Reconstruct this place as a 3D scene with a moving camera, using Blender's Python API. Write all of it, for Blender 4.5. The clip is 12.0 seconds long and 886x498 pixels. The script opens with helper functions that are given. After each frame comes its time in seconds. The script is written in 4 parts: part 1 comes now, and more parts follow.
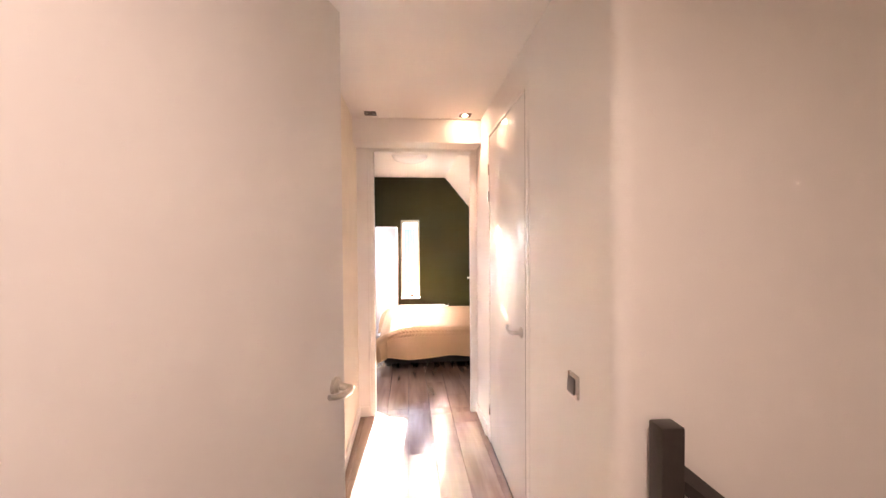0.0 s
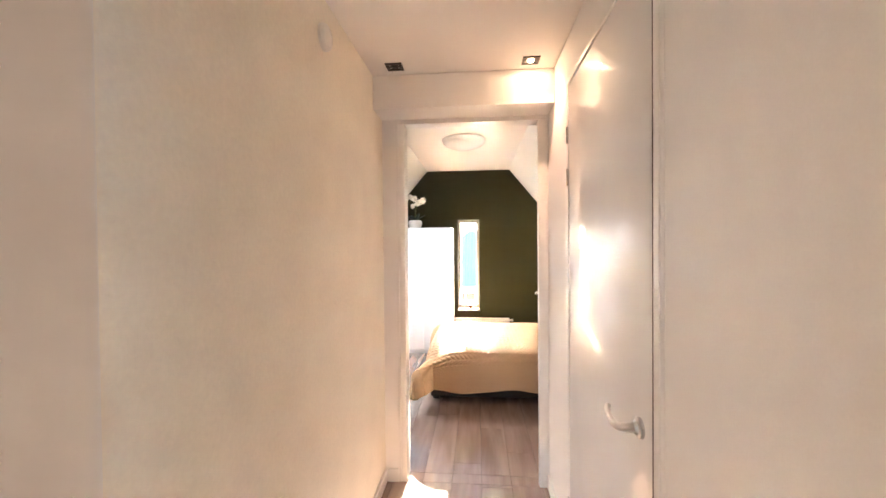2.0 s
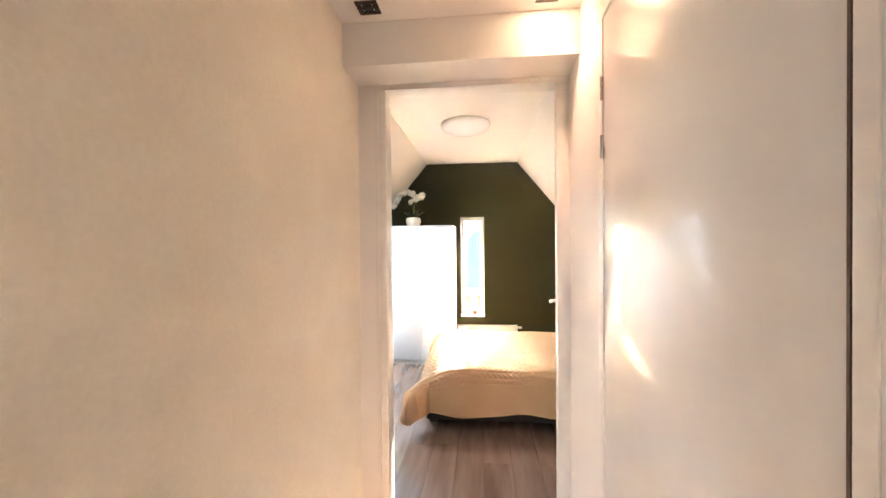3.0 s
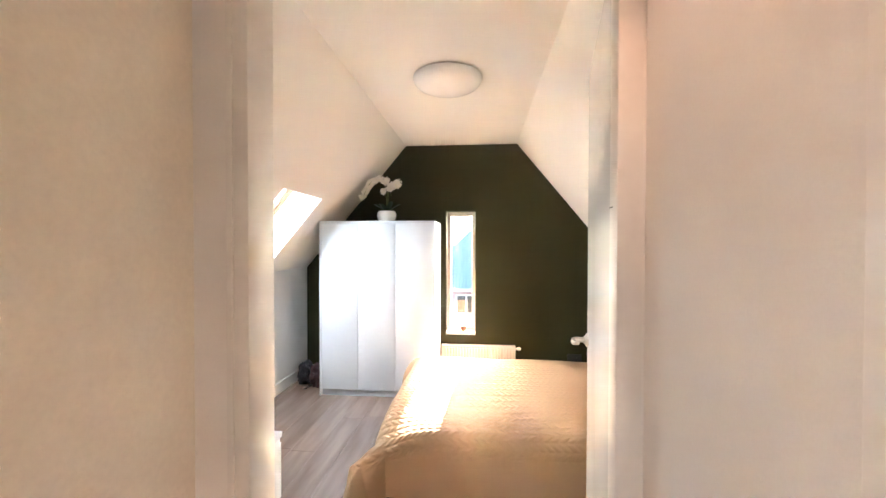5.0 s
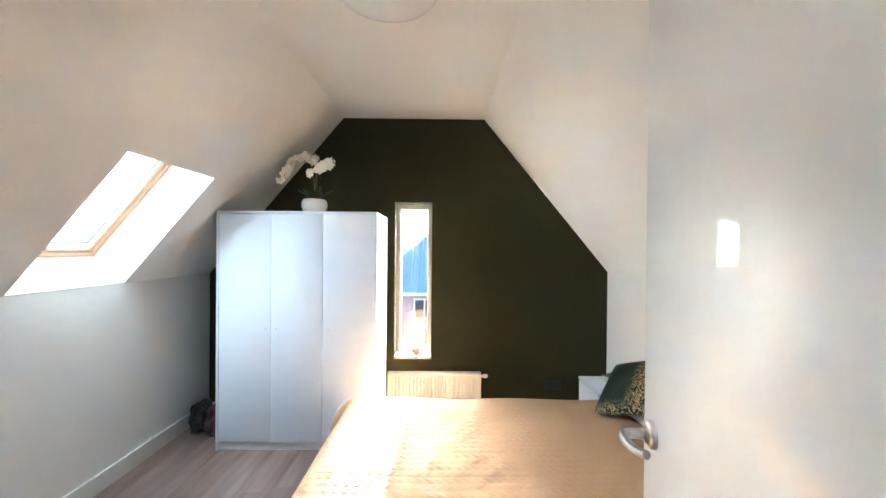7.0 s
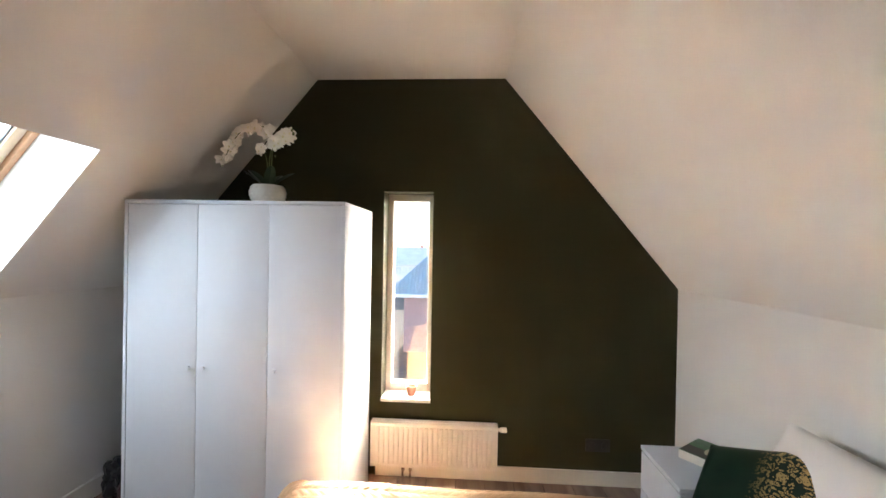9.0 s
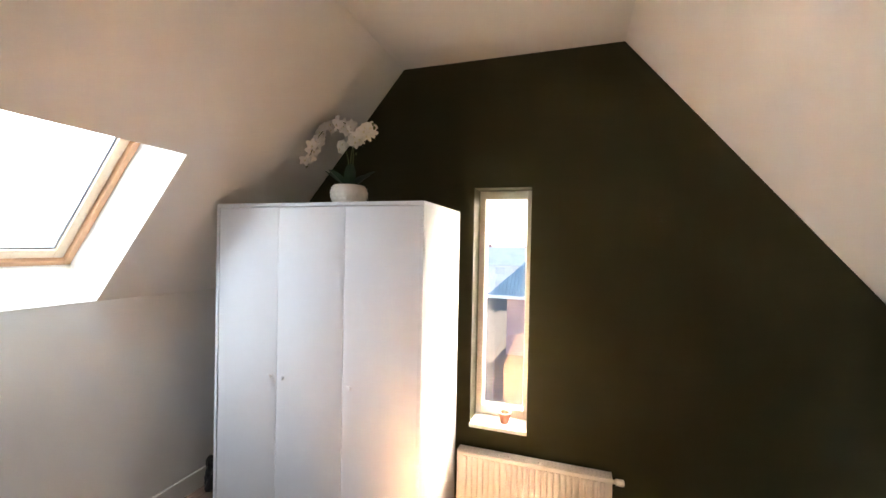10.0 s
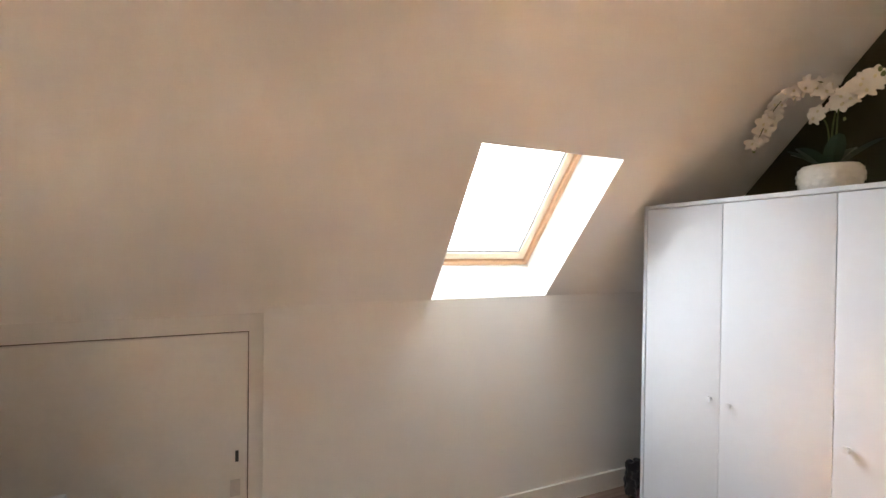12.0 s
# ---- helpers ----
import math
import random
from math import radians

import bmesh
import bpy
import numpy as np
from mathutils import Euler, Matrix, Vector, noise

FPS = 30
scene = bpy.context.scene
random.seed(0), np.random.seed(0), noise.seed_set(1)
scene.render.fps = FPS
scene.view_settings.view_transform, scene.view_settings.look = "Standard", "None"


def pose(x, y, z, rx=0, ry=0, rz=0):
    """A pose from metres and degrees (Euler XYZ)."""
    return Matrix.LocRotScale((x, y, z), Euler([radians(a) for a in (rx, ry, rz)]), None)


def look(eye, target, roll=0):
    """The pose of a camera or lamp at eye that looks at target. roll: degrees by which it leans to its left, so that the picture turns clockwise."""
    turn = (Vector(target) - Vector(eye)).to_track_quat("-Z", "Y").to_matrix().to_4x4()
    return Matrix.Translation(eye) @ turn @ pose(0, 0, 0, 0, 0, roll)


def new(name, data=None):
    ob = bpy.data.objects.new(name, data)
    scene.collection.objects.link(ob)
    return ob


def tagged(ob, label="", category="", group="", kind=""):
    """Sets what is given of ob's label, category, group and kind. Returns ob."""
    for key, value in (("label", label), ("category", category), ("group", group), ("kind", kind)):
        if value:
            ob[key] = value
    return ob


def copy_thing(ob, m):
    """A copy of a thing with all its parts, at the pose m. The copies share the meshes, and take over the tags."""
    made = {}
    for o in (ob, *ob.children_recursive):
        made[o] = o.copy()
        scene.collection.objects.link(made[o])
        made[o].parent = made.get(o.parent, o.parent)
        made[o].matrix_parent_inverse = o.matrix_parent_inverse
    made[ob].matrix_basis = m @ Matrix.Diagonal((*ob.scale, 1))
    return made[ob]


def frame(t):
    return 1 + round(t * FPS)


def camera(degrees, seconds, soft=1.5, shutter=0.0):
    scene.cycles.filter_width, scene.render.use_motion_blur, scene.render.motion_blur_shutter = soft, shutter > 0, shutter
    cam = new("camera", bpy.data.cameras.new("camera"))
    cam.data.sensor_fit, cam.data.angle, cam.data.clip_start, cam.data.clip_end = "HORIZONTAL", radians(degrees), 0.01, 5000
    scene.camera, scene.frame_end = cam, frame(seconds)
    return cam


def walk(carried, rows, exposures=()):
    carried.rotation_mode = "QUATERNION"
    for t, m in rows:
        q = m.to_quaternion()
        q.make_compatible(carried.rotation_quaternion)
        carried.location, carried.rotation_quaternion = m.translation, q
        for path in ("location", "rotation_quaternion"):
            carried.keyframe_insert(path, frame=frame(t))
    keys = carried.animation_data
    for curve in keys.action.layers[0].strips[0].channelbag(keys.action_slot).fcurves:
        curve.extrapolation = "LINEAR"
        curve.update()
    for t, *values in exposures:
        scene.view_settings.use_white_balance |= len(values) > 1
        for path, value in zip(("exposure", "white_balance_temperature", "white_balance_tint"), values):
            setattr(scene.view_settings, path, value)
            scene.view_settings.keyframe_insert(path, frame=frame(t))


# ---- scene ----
cam = camera(96.5, 12.0)

# ------------------------------------------------------------ camera and walk
PATH = [
    (0, (0.017, -7.089, 1.519), (0.187, -5.097, 1.48), -0.4),
    (0.5, (0.108, -6.846, 1.5), (0.05, -4.847, 1.471), -0.5),
    (1, (0.177, -6.63, 1.503), (-0.067, -4.645, 1.481), -0.5),
    (1.5, (0.197, -6.427, 1.508), (-0.021, -4.439, 1.485), -0.5),
    (2, (0.175, -6.132, 1.533), (0.001, -4.14, 1.507), -0.5),
    (2.5, (0.178, -5.908, 1.516), (-0.008, -3.917, 1.491), -0.5),
    (3, (0.204, -5.592, 1.515), (-0.004, -3.603, 1.494), -0.5),
    (3.2, (0.215, -5.492, 1.514), (-0.008, -3.505, 1.496), -0.8),
    (4.8, (0.239, -4.651, 1.537), (0.036, -2.661, 1.507), 0.3),
    (5, (0.26, -4.519, 1.535), (0.071, -2.529, 1.508), 0.1),
    (5.5, (0.279, -4.309, 1.535), (0.137, -2.314, 1.509), 0.1),
    (6, (0.279, -4.045, 1.533), (0.175, -2.047, 1.51), 0.3),
    (6.5, (0.253, -3.813, 1.53), (0.204, -1.814, 1.515), 0.4),
    (7, (0.273, -3.572, 1.509), (0.29, -1.572, 1.498), 0.5),
    (7.2, (0.278, -3.46, 1.503), (0.336, -1.461, 1.5), 0.4),
    (8.8, (0.405, -2.694, 1.547), (0.353, -0.694, 1.533), 1.0),
    (9, (0.423, -2.636, 1.54), (0.308, -0.639, 1.53), 1.0),
    (9.5, (0.461, -2.438, 1.558), (0.132, -0.465, 1.54), 1.1),
    (10, (0.433, -2.279, 1.569), (-0.194, -0.38, 1.548), 1.2),
    (10.5, (0.351, -2.23, 1.568), (-0.627, -0.486, 1.541), 1.2),
    (11, (0.286, -2.227, 1.56), (-1.056, -0.744, 1.53), 1.1),
    (11.5, (0.22, -2.259, 1.554), (-1.432, -1.132, 1.525), 0.9),
    (12, (0.184, -2.374, 1.546), (-1.684, -1.66, 1.528), 0.7),
]
EXPOSURE = [(0.0, 5.48, 7550, 25), (0.6, 5.33, 7550, 23), (1.5, 5.38, 7300, 17), (3.0, 5.42, 7400, 13), (5.0, 5.0, 7150, 12), (6.0, 4.72, 6500, 6), (7.0, 4.48, 6250, 5), (9.0, 4.0, 7050, 13), (12.0, 4.18, 8050, 17)]
walk(cam, [(t, look(eye, target, roll)) for t, eye, target, roll in PATH], EXPOSURE)

# ------------------------------------------------------------ plan, in metres
XL, XR = -1.79, 1.86          # knee walls of the bedroom
XBOX = 1.797                  # boxed-out part of the east knee wall
YS, YN = -3.52, 0.0           # bedroom's door wall and green gable
ZC = 2.66                     # flat strip of the bedroom ceiling
FL, FR = -0.60, 0.665         # the strip's edges
ZKL, ZKR = 1.255, 1.292       # where the slopes meet the knee walls
CL, CR = -0.43, 0.615         # corridor walls
YD = -3.625                   # corridor face of the door wall
ZH = 2.52                     # corridor ceiling
YE = -6.0                     # end of the corridor's east wall
YB = -8.6                     # back of the landing
XE = 2.3                      # far side of the landing
WX0, WX1, WZ0, WZ1 = -0.130, 0.202, 0.497, 1.907   # slit window
DX0, DX1, DZ = -0.287, 0.554, 2.297                # bedroom doorway

# ------------------------------------------------------------ light
SUN_WAY = Vector((-0.05, -1.0, -0.372)).normalized()
world = bpy.data.worlds.new("sky")
scene.world = world
world.use_nodes = True
wn = world.node_tree.nodes
sky = wn.new("ShaderNodeTexSky")
sky.sky_type, sky.sun_disc = "NISHITA", False
sky.dust_density, sky.air_density, sky.ozone_density = 0.1, 0.8, 2.0
sky.sun_elevation, sky.sun_rotation = math.asin(-SUN_WAY.z), math.atan2(-SUN_WAY.x, -SUN_WAY.y)
world.node_tree.links.new(sky.outputs[0], wn["Background"].inputs[0])
wn["Background"].inputs[1].default_value = 0.054


def lamp(name, kind, m, power, colour=(1, 1, 1), **settings):
    data = bpy.data.lights.new(name, kind)
    data.energy, data.color = power, colour
    for key, value in settings.items():
        setattr(data, key, value)
    ob = new(name, data)
    ob.matrix_world = m
    return ob


lamp("sun", "SUN", SUN_WAY.to_track_quat("-Z", "Y").to_matrix().to_4x4(), 3.7, (1, 0.93, 0.82), angle=radians(0.6))
SLOPE = Vector((FL - XL, 0, ZC - ZKL))
SLOPE_LEN = SLOPE.length
SLOPE.normalize()
OUT = Vector((-SLOPE.z, 0, SLOPE.x))          # outward from the west slope
SKY0, SKY1, SV0, SV1 = -1.684, -0.968, 0.004, 0.905   # skylight: along y, and up the slope
SKYC = Vector((XL, (SKY0 + SKY1) / 2, ZKL)) + SLOPE * (SV0 + SV1) / 2
# daylight in the openings
SKYDOWN = (OUT * 0.94 + SLOPE * 0.34) * 0.46
lamp("skylight_daylight", "AREA", look(SKYC + OUT * 0.46, SKYC + OUT * 0.46 - SKYDOWN), 2.0, (0.66, 0.83, 1.0), shape="RECTANGLE", size=0.72, size_y=0.86)
# unseen lamp added over the landing to brighten the near end of the corridor
lamp("landing_spot_beam", "SPOT", look((0.12, -7.35, 2.50), (0.06, -7.1, 0)), 1.9, (1.0, 0.83, 0.77), spot_size=radians(168), spot_blend=0.9, shadow_soft_size=0.03)
lamp("spot_beam", "SPOT", look((0.468, -3.975, 2.505), (0.66, -4.05, 0)), 0.62, (1.0, 0.56, 0.43), spot_size=radians(106), spot_blend=0.9, shadow_soft_size=0.02)


# ------------------------------------------------------------ materials
def material(name, colour, rough=0.5, metal=0.0, vary=0.06, grain=60.0, bump=0.02, big=2.0, coat=0.0, spec=0.5, per_object=0.0, second=None):
    """A painted or solid surface: its colour varies at a large and a small scale, with fine relief and uneven gloss."""
    m = bpy.data.materials.new(name)
    m.use_nodes = True
    n, l = m.node_tree.nodes, m.node_tree.links
    b = n["Principled BSDF"]
    b.inputs["Metallic"].default_value = metal
    b.inputs["Coat Weight"].default_value = coat
    b.inputs["Coat Roughness"].default_value = 0.11
    b.inputs["Specular IOR Level"].default_value = spec
    tc = n.new("ShaderNodeTexCoord")
    large = n.new("ShaderNodeTexNoise")
    large.inputs["Scale"].default_value, large.inputs["Detail"].default_value = big, 4
    small = n.new("ShaderNodeTexNoise")
    small.inputs["Scale"].default_value, small.inputs["Detail"].default_value = grain, 5
    l.new(tc.outputs["Object"], large.inputs["Vector"])
    l.new(tc.outputs["Object"], small.inputs["Vector"])
    add = n.new("ShaderNodeMath")
    add.operation = "ADD"
    l.new(large.outputs["Fac"], add.inputs[0])
    l.new(small.outputs["Fac"], add.inputs[1])
    fac = add
    if per_object:
        info = n.new("ShaderNodeObjectInfo")
        mul = n.new("ShaderNodeMath")
        mul.operation = "MULTIPLY_ADD"
        l.new(info.outputs["Random"], mul.inputs[0])
        mul.inputs[1].default_value = per_object
        l.new(add.outputs[0], mul.inputs[2])
        fac = mul
    ramp = n.new("ShaderNodeMapRange")
    ramp.inputs["From Min"].default_value, ramp.inputs["From Max"].default_value = 0.6, 1.4 + per_object
    l.new(fac.outputs[0], ramp.inputs["Value"])
    mix = n.new("ShaderNodeMix")
    mix.data_type = "RGBA"
    a = [min(1, c * (1 - vary)) for c in colour]
    z = list(second) if second else [min(1, c * (1 + vary)) for c in colour]
    mix.inputs["A"].default_value, mix.inputs["B"].default_value = (*a, 1), (*z, 1)
    l.new(ramp.outputs[0], mix.inputs["Factor"])
    l.new(mix.outputs["Result"], b.inputs["Base Color"])
    rr = n.new("ShaderNodeMapRange")
    rr.inputs["To Min"].default_value, rr.inputs["To Max"].default_value = max(0.02, rough * 0.85), min(1, rough * 1.15)
    l.new(large.outputs["Fac"], rr.inputs["Value"])
    l.new(rr.outputs[0], b.inputs["Roughness"])
    if bump:
        bp = n.new("ShaderNodeBump")
        bp.inputs["Strength"].default_value, bp.inputs["Distance"].default_value = 1.0, bump * 0.02
        l.new(small.outputs["Fac"], bp.inputs["Height"])
        l.new(bp.outputs["Normal"], b.inputs["Normal"])
    return m


def wood_material(name, dark, light, rough=0.35, stretch=(14, 1.0, 14), per_object=0.5):
    """Timber grain drawn out along y."""
    m = material(name, dark, rough, bump=0)
    n, l = m.node_tree.nodes, m.node_tree.links
    b = n["Principled BSDF"]
    tc, info = n.new("ShaderNodeTexCoord"), n.new("ShaderNodeObjectInfo")
    mp = n.new("ShaderNodeMapping")
    mp.inputs["Scale"].default_value = stretch
    shift = n.new("ShaderNodeVectorMath")
    shift.operation = "ADD"
    l.new(tc.outputs["Object"], shift.inputs[0])
    sc = n.new("ShaderNodeVectorMath")
    sc.operation = "SCALE"
    sc.inputs[0].default_value = (13.0, 29.0, 7.0)
    l.new(info.outputs["Random"], sc.inputs["Scale"])
    l.new(sc.outputs[0], shift.inputs[1])
    l.new(shift.outputs[0], mp.inputs["Vector"])
    g = n.new("ShaderNodeTexNoise")
    g.inputs["Scale"].default_value, g.inputs["Detail"].default_value, g.inputs["Distortion"].default_value = 1.6, 6, 0.35
    l.new(mp.outputs[0], g.inputs["Vector"])
    mix = n.new("ShaderNodeMix")
    mix.data_type = "RGBA"
    mix.inputs["A"].default_value, mix.inputs["B"].default_value = (*dark, 1), (*light, 1)
    rg = n.new("ShaderNodeMapRange")
    rg.inputs["From Min"].default_value, rg.inputs["From Max"].default_value = 0.30, 0.72
    l.new(g.outputs["Fac"], rg.inputs["Value"])
    tone = n.new("ShaderNodeMath")
    tone.operation = "MULTIPLY_ADD"
    l.new(info.outputs["Random"], tone.inputs[0])
    tone.inputs[1].default_value = per_object
    half = n.new("ShaderNodeMath")
    half.operation = "MULTIPLY_ADD"
    half.inputs[1].default_value, half.inputs[2].default_value = 1 - per_object * 0.5, -per_object * 0.25
    l.new(rg.outputs[0], half.inputs[0])
    l.new(half.outputs[0], tone.inputs[2])
    tone.use_clamp = True
    l.new(tone.outputs[0], mix.inputs["Factor"])
    l.new(mix.outputs["Result"], b.inputs["Base Color"])
    bp = n.new("ShaderNodeBump")
    bp.inputs["Strength"].default_value, bp.inputs["Distance"].default_value = 0.5, 0.0006
    l.new(g.outputs["Fac"], bp.inputs["Height"])
    l.new(bp.outputs["Normal"], b.inputs["Normal"])
    return m


def glass_material(name, tint=(1, 1, 1), rough=0.0):
    m = bpy.data.materials.new(name)
    m.use_nodes = True
    b = m.node_tree.nodes["Principled BSDF"]
    b.inputs["Base Color"].default_value = (*tint, 1)
    b.inputs["Transmission Weight"].default_value = 1.0
    b.inputs["Roughness"].default_value = rough
    b.inputs["IOR"].default_value = 1.45
    return m


WHITE = material("white_wall_paint", (0.84, 0.82, 0.78), 0.7, vary=0.025, grain=220, bump=0.008, big=1.2)
PAPER = material("textured_wallpaper", (0.82, 0.77, 0.66), 0.75, vary=0.06, grain=65, bump=0.10, big=6)
CEIL = material("ceiling_paint", (0.86, 0.84, 0.80), 0.8, vary=0.02, grain=160, bump=0.02, big=1.0)
GREEN = material("dark_olive_paint", (0.030, 0.029, 0.008), 0.65, vary=0.10, grain=180, bump=0.03, big=1.6, spec=0.25)
GLOSS = material("white_gloss_paint", (0.82, 0.81, 0.78), 0.30, vary=0.02, grain=9, bump=0.0005, big=3, coat=0.55, spec=0.15)
GLOSS.node_tree.nodes["Principled BSDF"].inputs["Coat IOR"].default_value = 1.5
GLOSS.node_tree.nodes["Principled BSDF"].inputs["Coat Roughness"].default_value = 0.03
SATIN = material("white_satin_paint", (0.80, 0.78, 0.74), 0.35, vary=0.03, grain=40, bump=0.01, big=3)
FOIL = material("white_furniture_foil", (0.63, 0.66, 0.71), 0.34, vary=0.015, grain=30, bump=0.002, big=2, spec=0.03)
METAL = material("brushed_nickel", (0.62, 0.60, 0.57), 0.28, metal=1.0, vary=0.05, grain=140, bump=0.01)
BLACK = material("black_plastic", (0.018, 0.017, 0.016), 0.4, vary=0.2, grain=90, bump=0.02)
DARKWOOD = material("dark_stained_wood", (0.030, 0.024, 0.020), 0.4, vary=0.3, grain=30, bump=0.05)
RADIATOR = material("white_radiator_enamel", (0.80, 0.79, 0.76), 0.3, vary=0.02, bump=0.004)
CHROME = material("chrome", (0.8, 0.8, 0.8), 0.12, metal=1.0, vary=0.03, bump=0)
OAK = wood_material("laminate_plank", (0.165, 0.107, 0.083), (0.315, 0.220, 0.178), 0.24, (7, 0.75, 7), 0.14)
OAK.node_tree.nodes["Principled BSDF"].inputs["Coat Weight"].default_value = 0.9
OAK.node_tree.nodes["Principled BSDF"].inputs["Coat Roughness"].default_value = 0.24
# the pine again, paler: sky light on the sash is put into its colour
SKYLITPINE = material("skylit_pine", (0.80, 0.66, 0.50), 0.35, vary=0.08, grain=22, bump=0.003, big=4)
PINE = material("lacquered_pine", (0.68, 0.40, 0.24), 0.3, vary=0.10, grain=22, bump=0.003, big=4)
GLASS = glass_material("window_glass")
OPAL = material("opal_acrylic", (0.92, 0.92, 0.93), 0.3, vary=0.01, bump=0, spec=0.3, coat=0.5)
OPAL.node_tree.nodes["Principled BSDF"].inputs["Coat Roughness"].default_value = 0.03
TERRACOTTA = material("terracotta", (0.42, 0.16, 0.09), 0.7, vary=0.2, bump=0.05)
CERAMIC = material("white_glazed_ceramic", (0.80, 0.78, 0.74), 0.25, vary=0.03, grain=30, bump=0.01, coat=0.3)
LEAF = material("orchid_leaf", (0.014, 0.036, 0.012), 0.4, vary=0.3, grain=40, bump=0.03)
STEM = material("orchid_stem", (0.10, 0.13, 0.035), 0.5, vary=0.3, bump=0.02)
PETAL = material("white_petal", (0.82, 0.80, 0.74), 0.6, vary=0.06, grain=50, bump=0.02)
THROAT = material("yellow_orchid_throat", (0.74, 0.70, 0.50), 0.6, vary=0.2, bump=0.02)
LINEN = material("white_linen", (0.80, 0.79, 0.77), 0.85, vary=0.03, grain=260, bump=0.06)
BED = material("dark_bed_base_fabric", (0.028, 0.022, 0.018), 0.85, vary=0.25, grain=160, bump=0.1)


# ------------------------------------------------------------ mesh helpers
def bm_new():
    return bmesh.new()


def box(bm, lo, hi, bevel=0.0, m=None):
    """A box between two corners, with rounded edges, added to bm."""
    c = [(a + b) / 2 for a, b in zip(lo, hi)]
    s = [abs(b - a) for a, b in zip(lo, hi)]
    made = bmesh.ops.create_cube(bm, size=1, matrix=Matrix.LocRotScale(c, None, s))
    verts = made["verts"]
    if bevel:
        edges = list({e for v in verts for e in v.link_edges})
        out = bmesh.ops.bevel(bm, geom=edges, offset=bevel, segments=2, profile=0.6, affect="EDGES", clamp_overlap=True)
        verts = list({v for f in out["faces"] for v in f.verts} | {v for v in verts if v.is_valid})
    if m:
        bmesh.ops.transform(bm, matrix=m, verts=[v for v in verts if v.is_valid])
    return bm


def lathe(bm, profile, segments=32, m=None):
    """A turned shape from (radius, height) pairs about z."""
    rings = []
    for r, z in profile:
        if r < 1e-6:
            rings.append([bm.verts.new((0, 0, z))])
        else:
            rings.append([bm.verts.new((r * math.cos(2 * math.pi * i / segments), r * math.sin(2 * math.pi * i / segments), z)) for i in range(segments)])
    for a, b in zip(rings, rings[1:]):
        for i in range(segments):
            j = (i + 1) % segments
            if len(a) == 1 and len(b) == 1:
                continue
            if len(a) == 1:
                bm.faces.new((a[0], b[j], b[i]))
            elif len(b) == 1:
                bm.faces.new((a[i], a[j], b[0]))
            else:
                bm.faces.new((a[i], a[j], b[j], b[i]))
    verts = [v for ring in rings for v in ring]
    bmesh.ops.recalc_face_normals(bm, faces=list({f for v in verts for f in v.link_faces}))
    if m:
        bmesh.ops.transform(bm, matrix=m, verts=verts)
    return bm


def tube(bm, points, radius, sides=10, taper=None, flat=1.0):
    """A round bar along points, closed at both ends."""
    pts = [Vector(p) for p in points]
    rings = []
    up = Vector((0, 0, 1))
    for i, p in enumerate(pts):
        d = (pts[min(i + 1, len(pts) - 1)] - pts[max(i - 1, 0)]).normalized()
        side = d.cross(up)
        if side.length < 1e-3:
            side = d.cross(Vector((0, 1, 0)))
        side.normalize()
        over = side.cross(d)
        r = radius if taper is None else radius * (1 + (taper - 1) * i / (len(pts) - 1))
        rings.append([bm.verts.new(p + side * r * math.cos(2 * math.pi * k / sides) + over * r * flat * math.sin(2 * math.pi * k / sides)) for k in range(sides)])
    for a, b in zip(rings, rings[1:]):
        for k in range(sides):
            bm.faces.new((a[k], a[(k + 1) % sides], b[(k + 1) % sides], b[k]))
    bm.faces.new(rings[0][::-1])
    bm.faces.new(rings[-1])
    return bm


def curve_points(knots, steps=8):
    """A smooth line through knots (Catmull-Rom)."""
    k = [Vector(p) for p in knots]
    k = [k[0] * 2 - k[1]] + k + [k[-1] * 2 - k[-2]]
    out = []
    for i in range(1, len(k) - 2):
        for s in range(steps):
            t = s / steps
            a, b, c, d = k[i - 1], k[i], k[i + 1], k[i + 2]
            out.append(0.5 * (2 * b + (c - a) * t + (2 * a - 5 * b + 4 * c - d) * t * t + (3 * b - a - 3 * c + d) * t ** 3))
    out.append(k[-2])
    return out


def panel(bm, us, vs, open_cells, depth, place):
    """A slab cut on a grid, with the given cells open right through. place(u, v, w) gives the point, w from 0 to depth."""
    keep = {(i, j) for i in range(len(us) - 1) for j in range(len(vs) - 1)} - set(open_cells)
    seen = {}

    def v(i, j, k):
        if (i, j, k) not in seen:
            seen[i, j, k] = bm.verts.new(place(us[i], vs[j], depth if k else 0.0))
        return seen[i, j, k]

    for i, j in keep:
        bm.faces.new((v(i, j, 0), v(i + 1, j, 0), v(i + 1, j + 1, 0), v(i, j + 1, 0)))
        bm.faces.new((v(i, j, 1), v(i, j + 1, 1), v(i + 1, j + 1, 1), v(i + 1, j, 1)))
        for (di, dj), (p, q) in (((-1, 0), ((0, 0), (0, 1))), ((1, 0), ((1, 0), (1, 1))), ((0, -1), ((0, 0), (1, 0))), ((0, 1), ((0, 1), (1, 1)))):
            if (i + di, j + dj) not in keep:
                a, b = (i + p[0], j + p[1]), (i + q[0], j + q[1])
                bm.faces.new((v(*a, 0), v(*b, 0), v(*b, 1), v(*a, 1)))
    bmesh.ops.recalc_face_normals(bm, faces=bm.faces)
    return bm


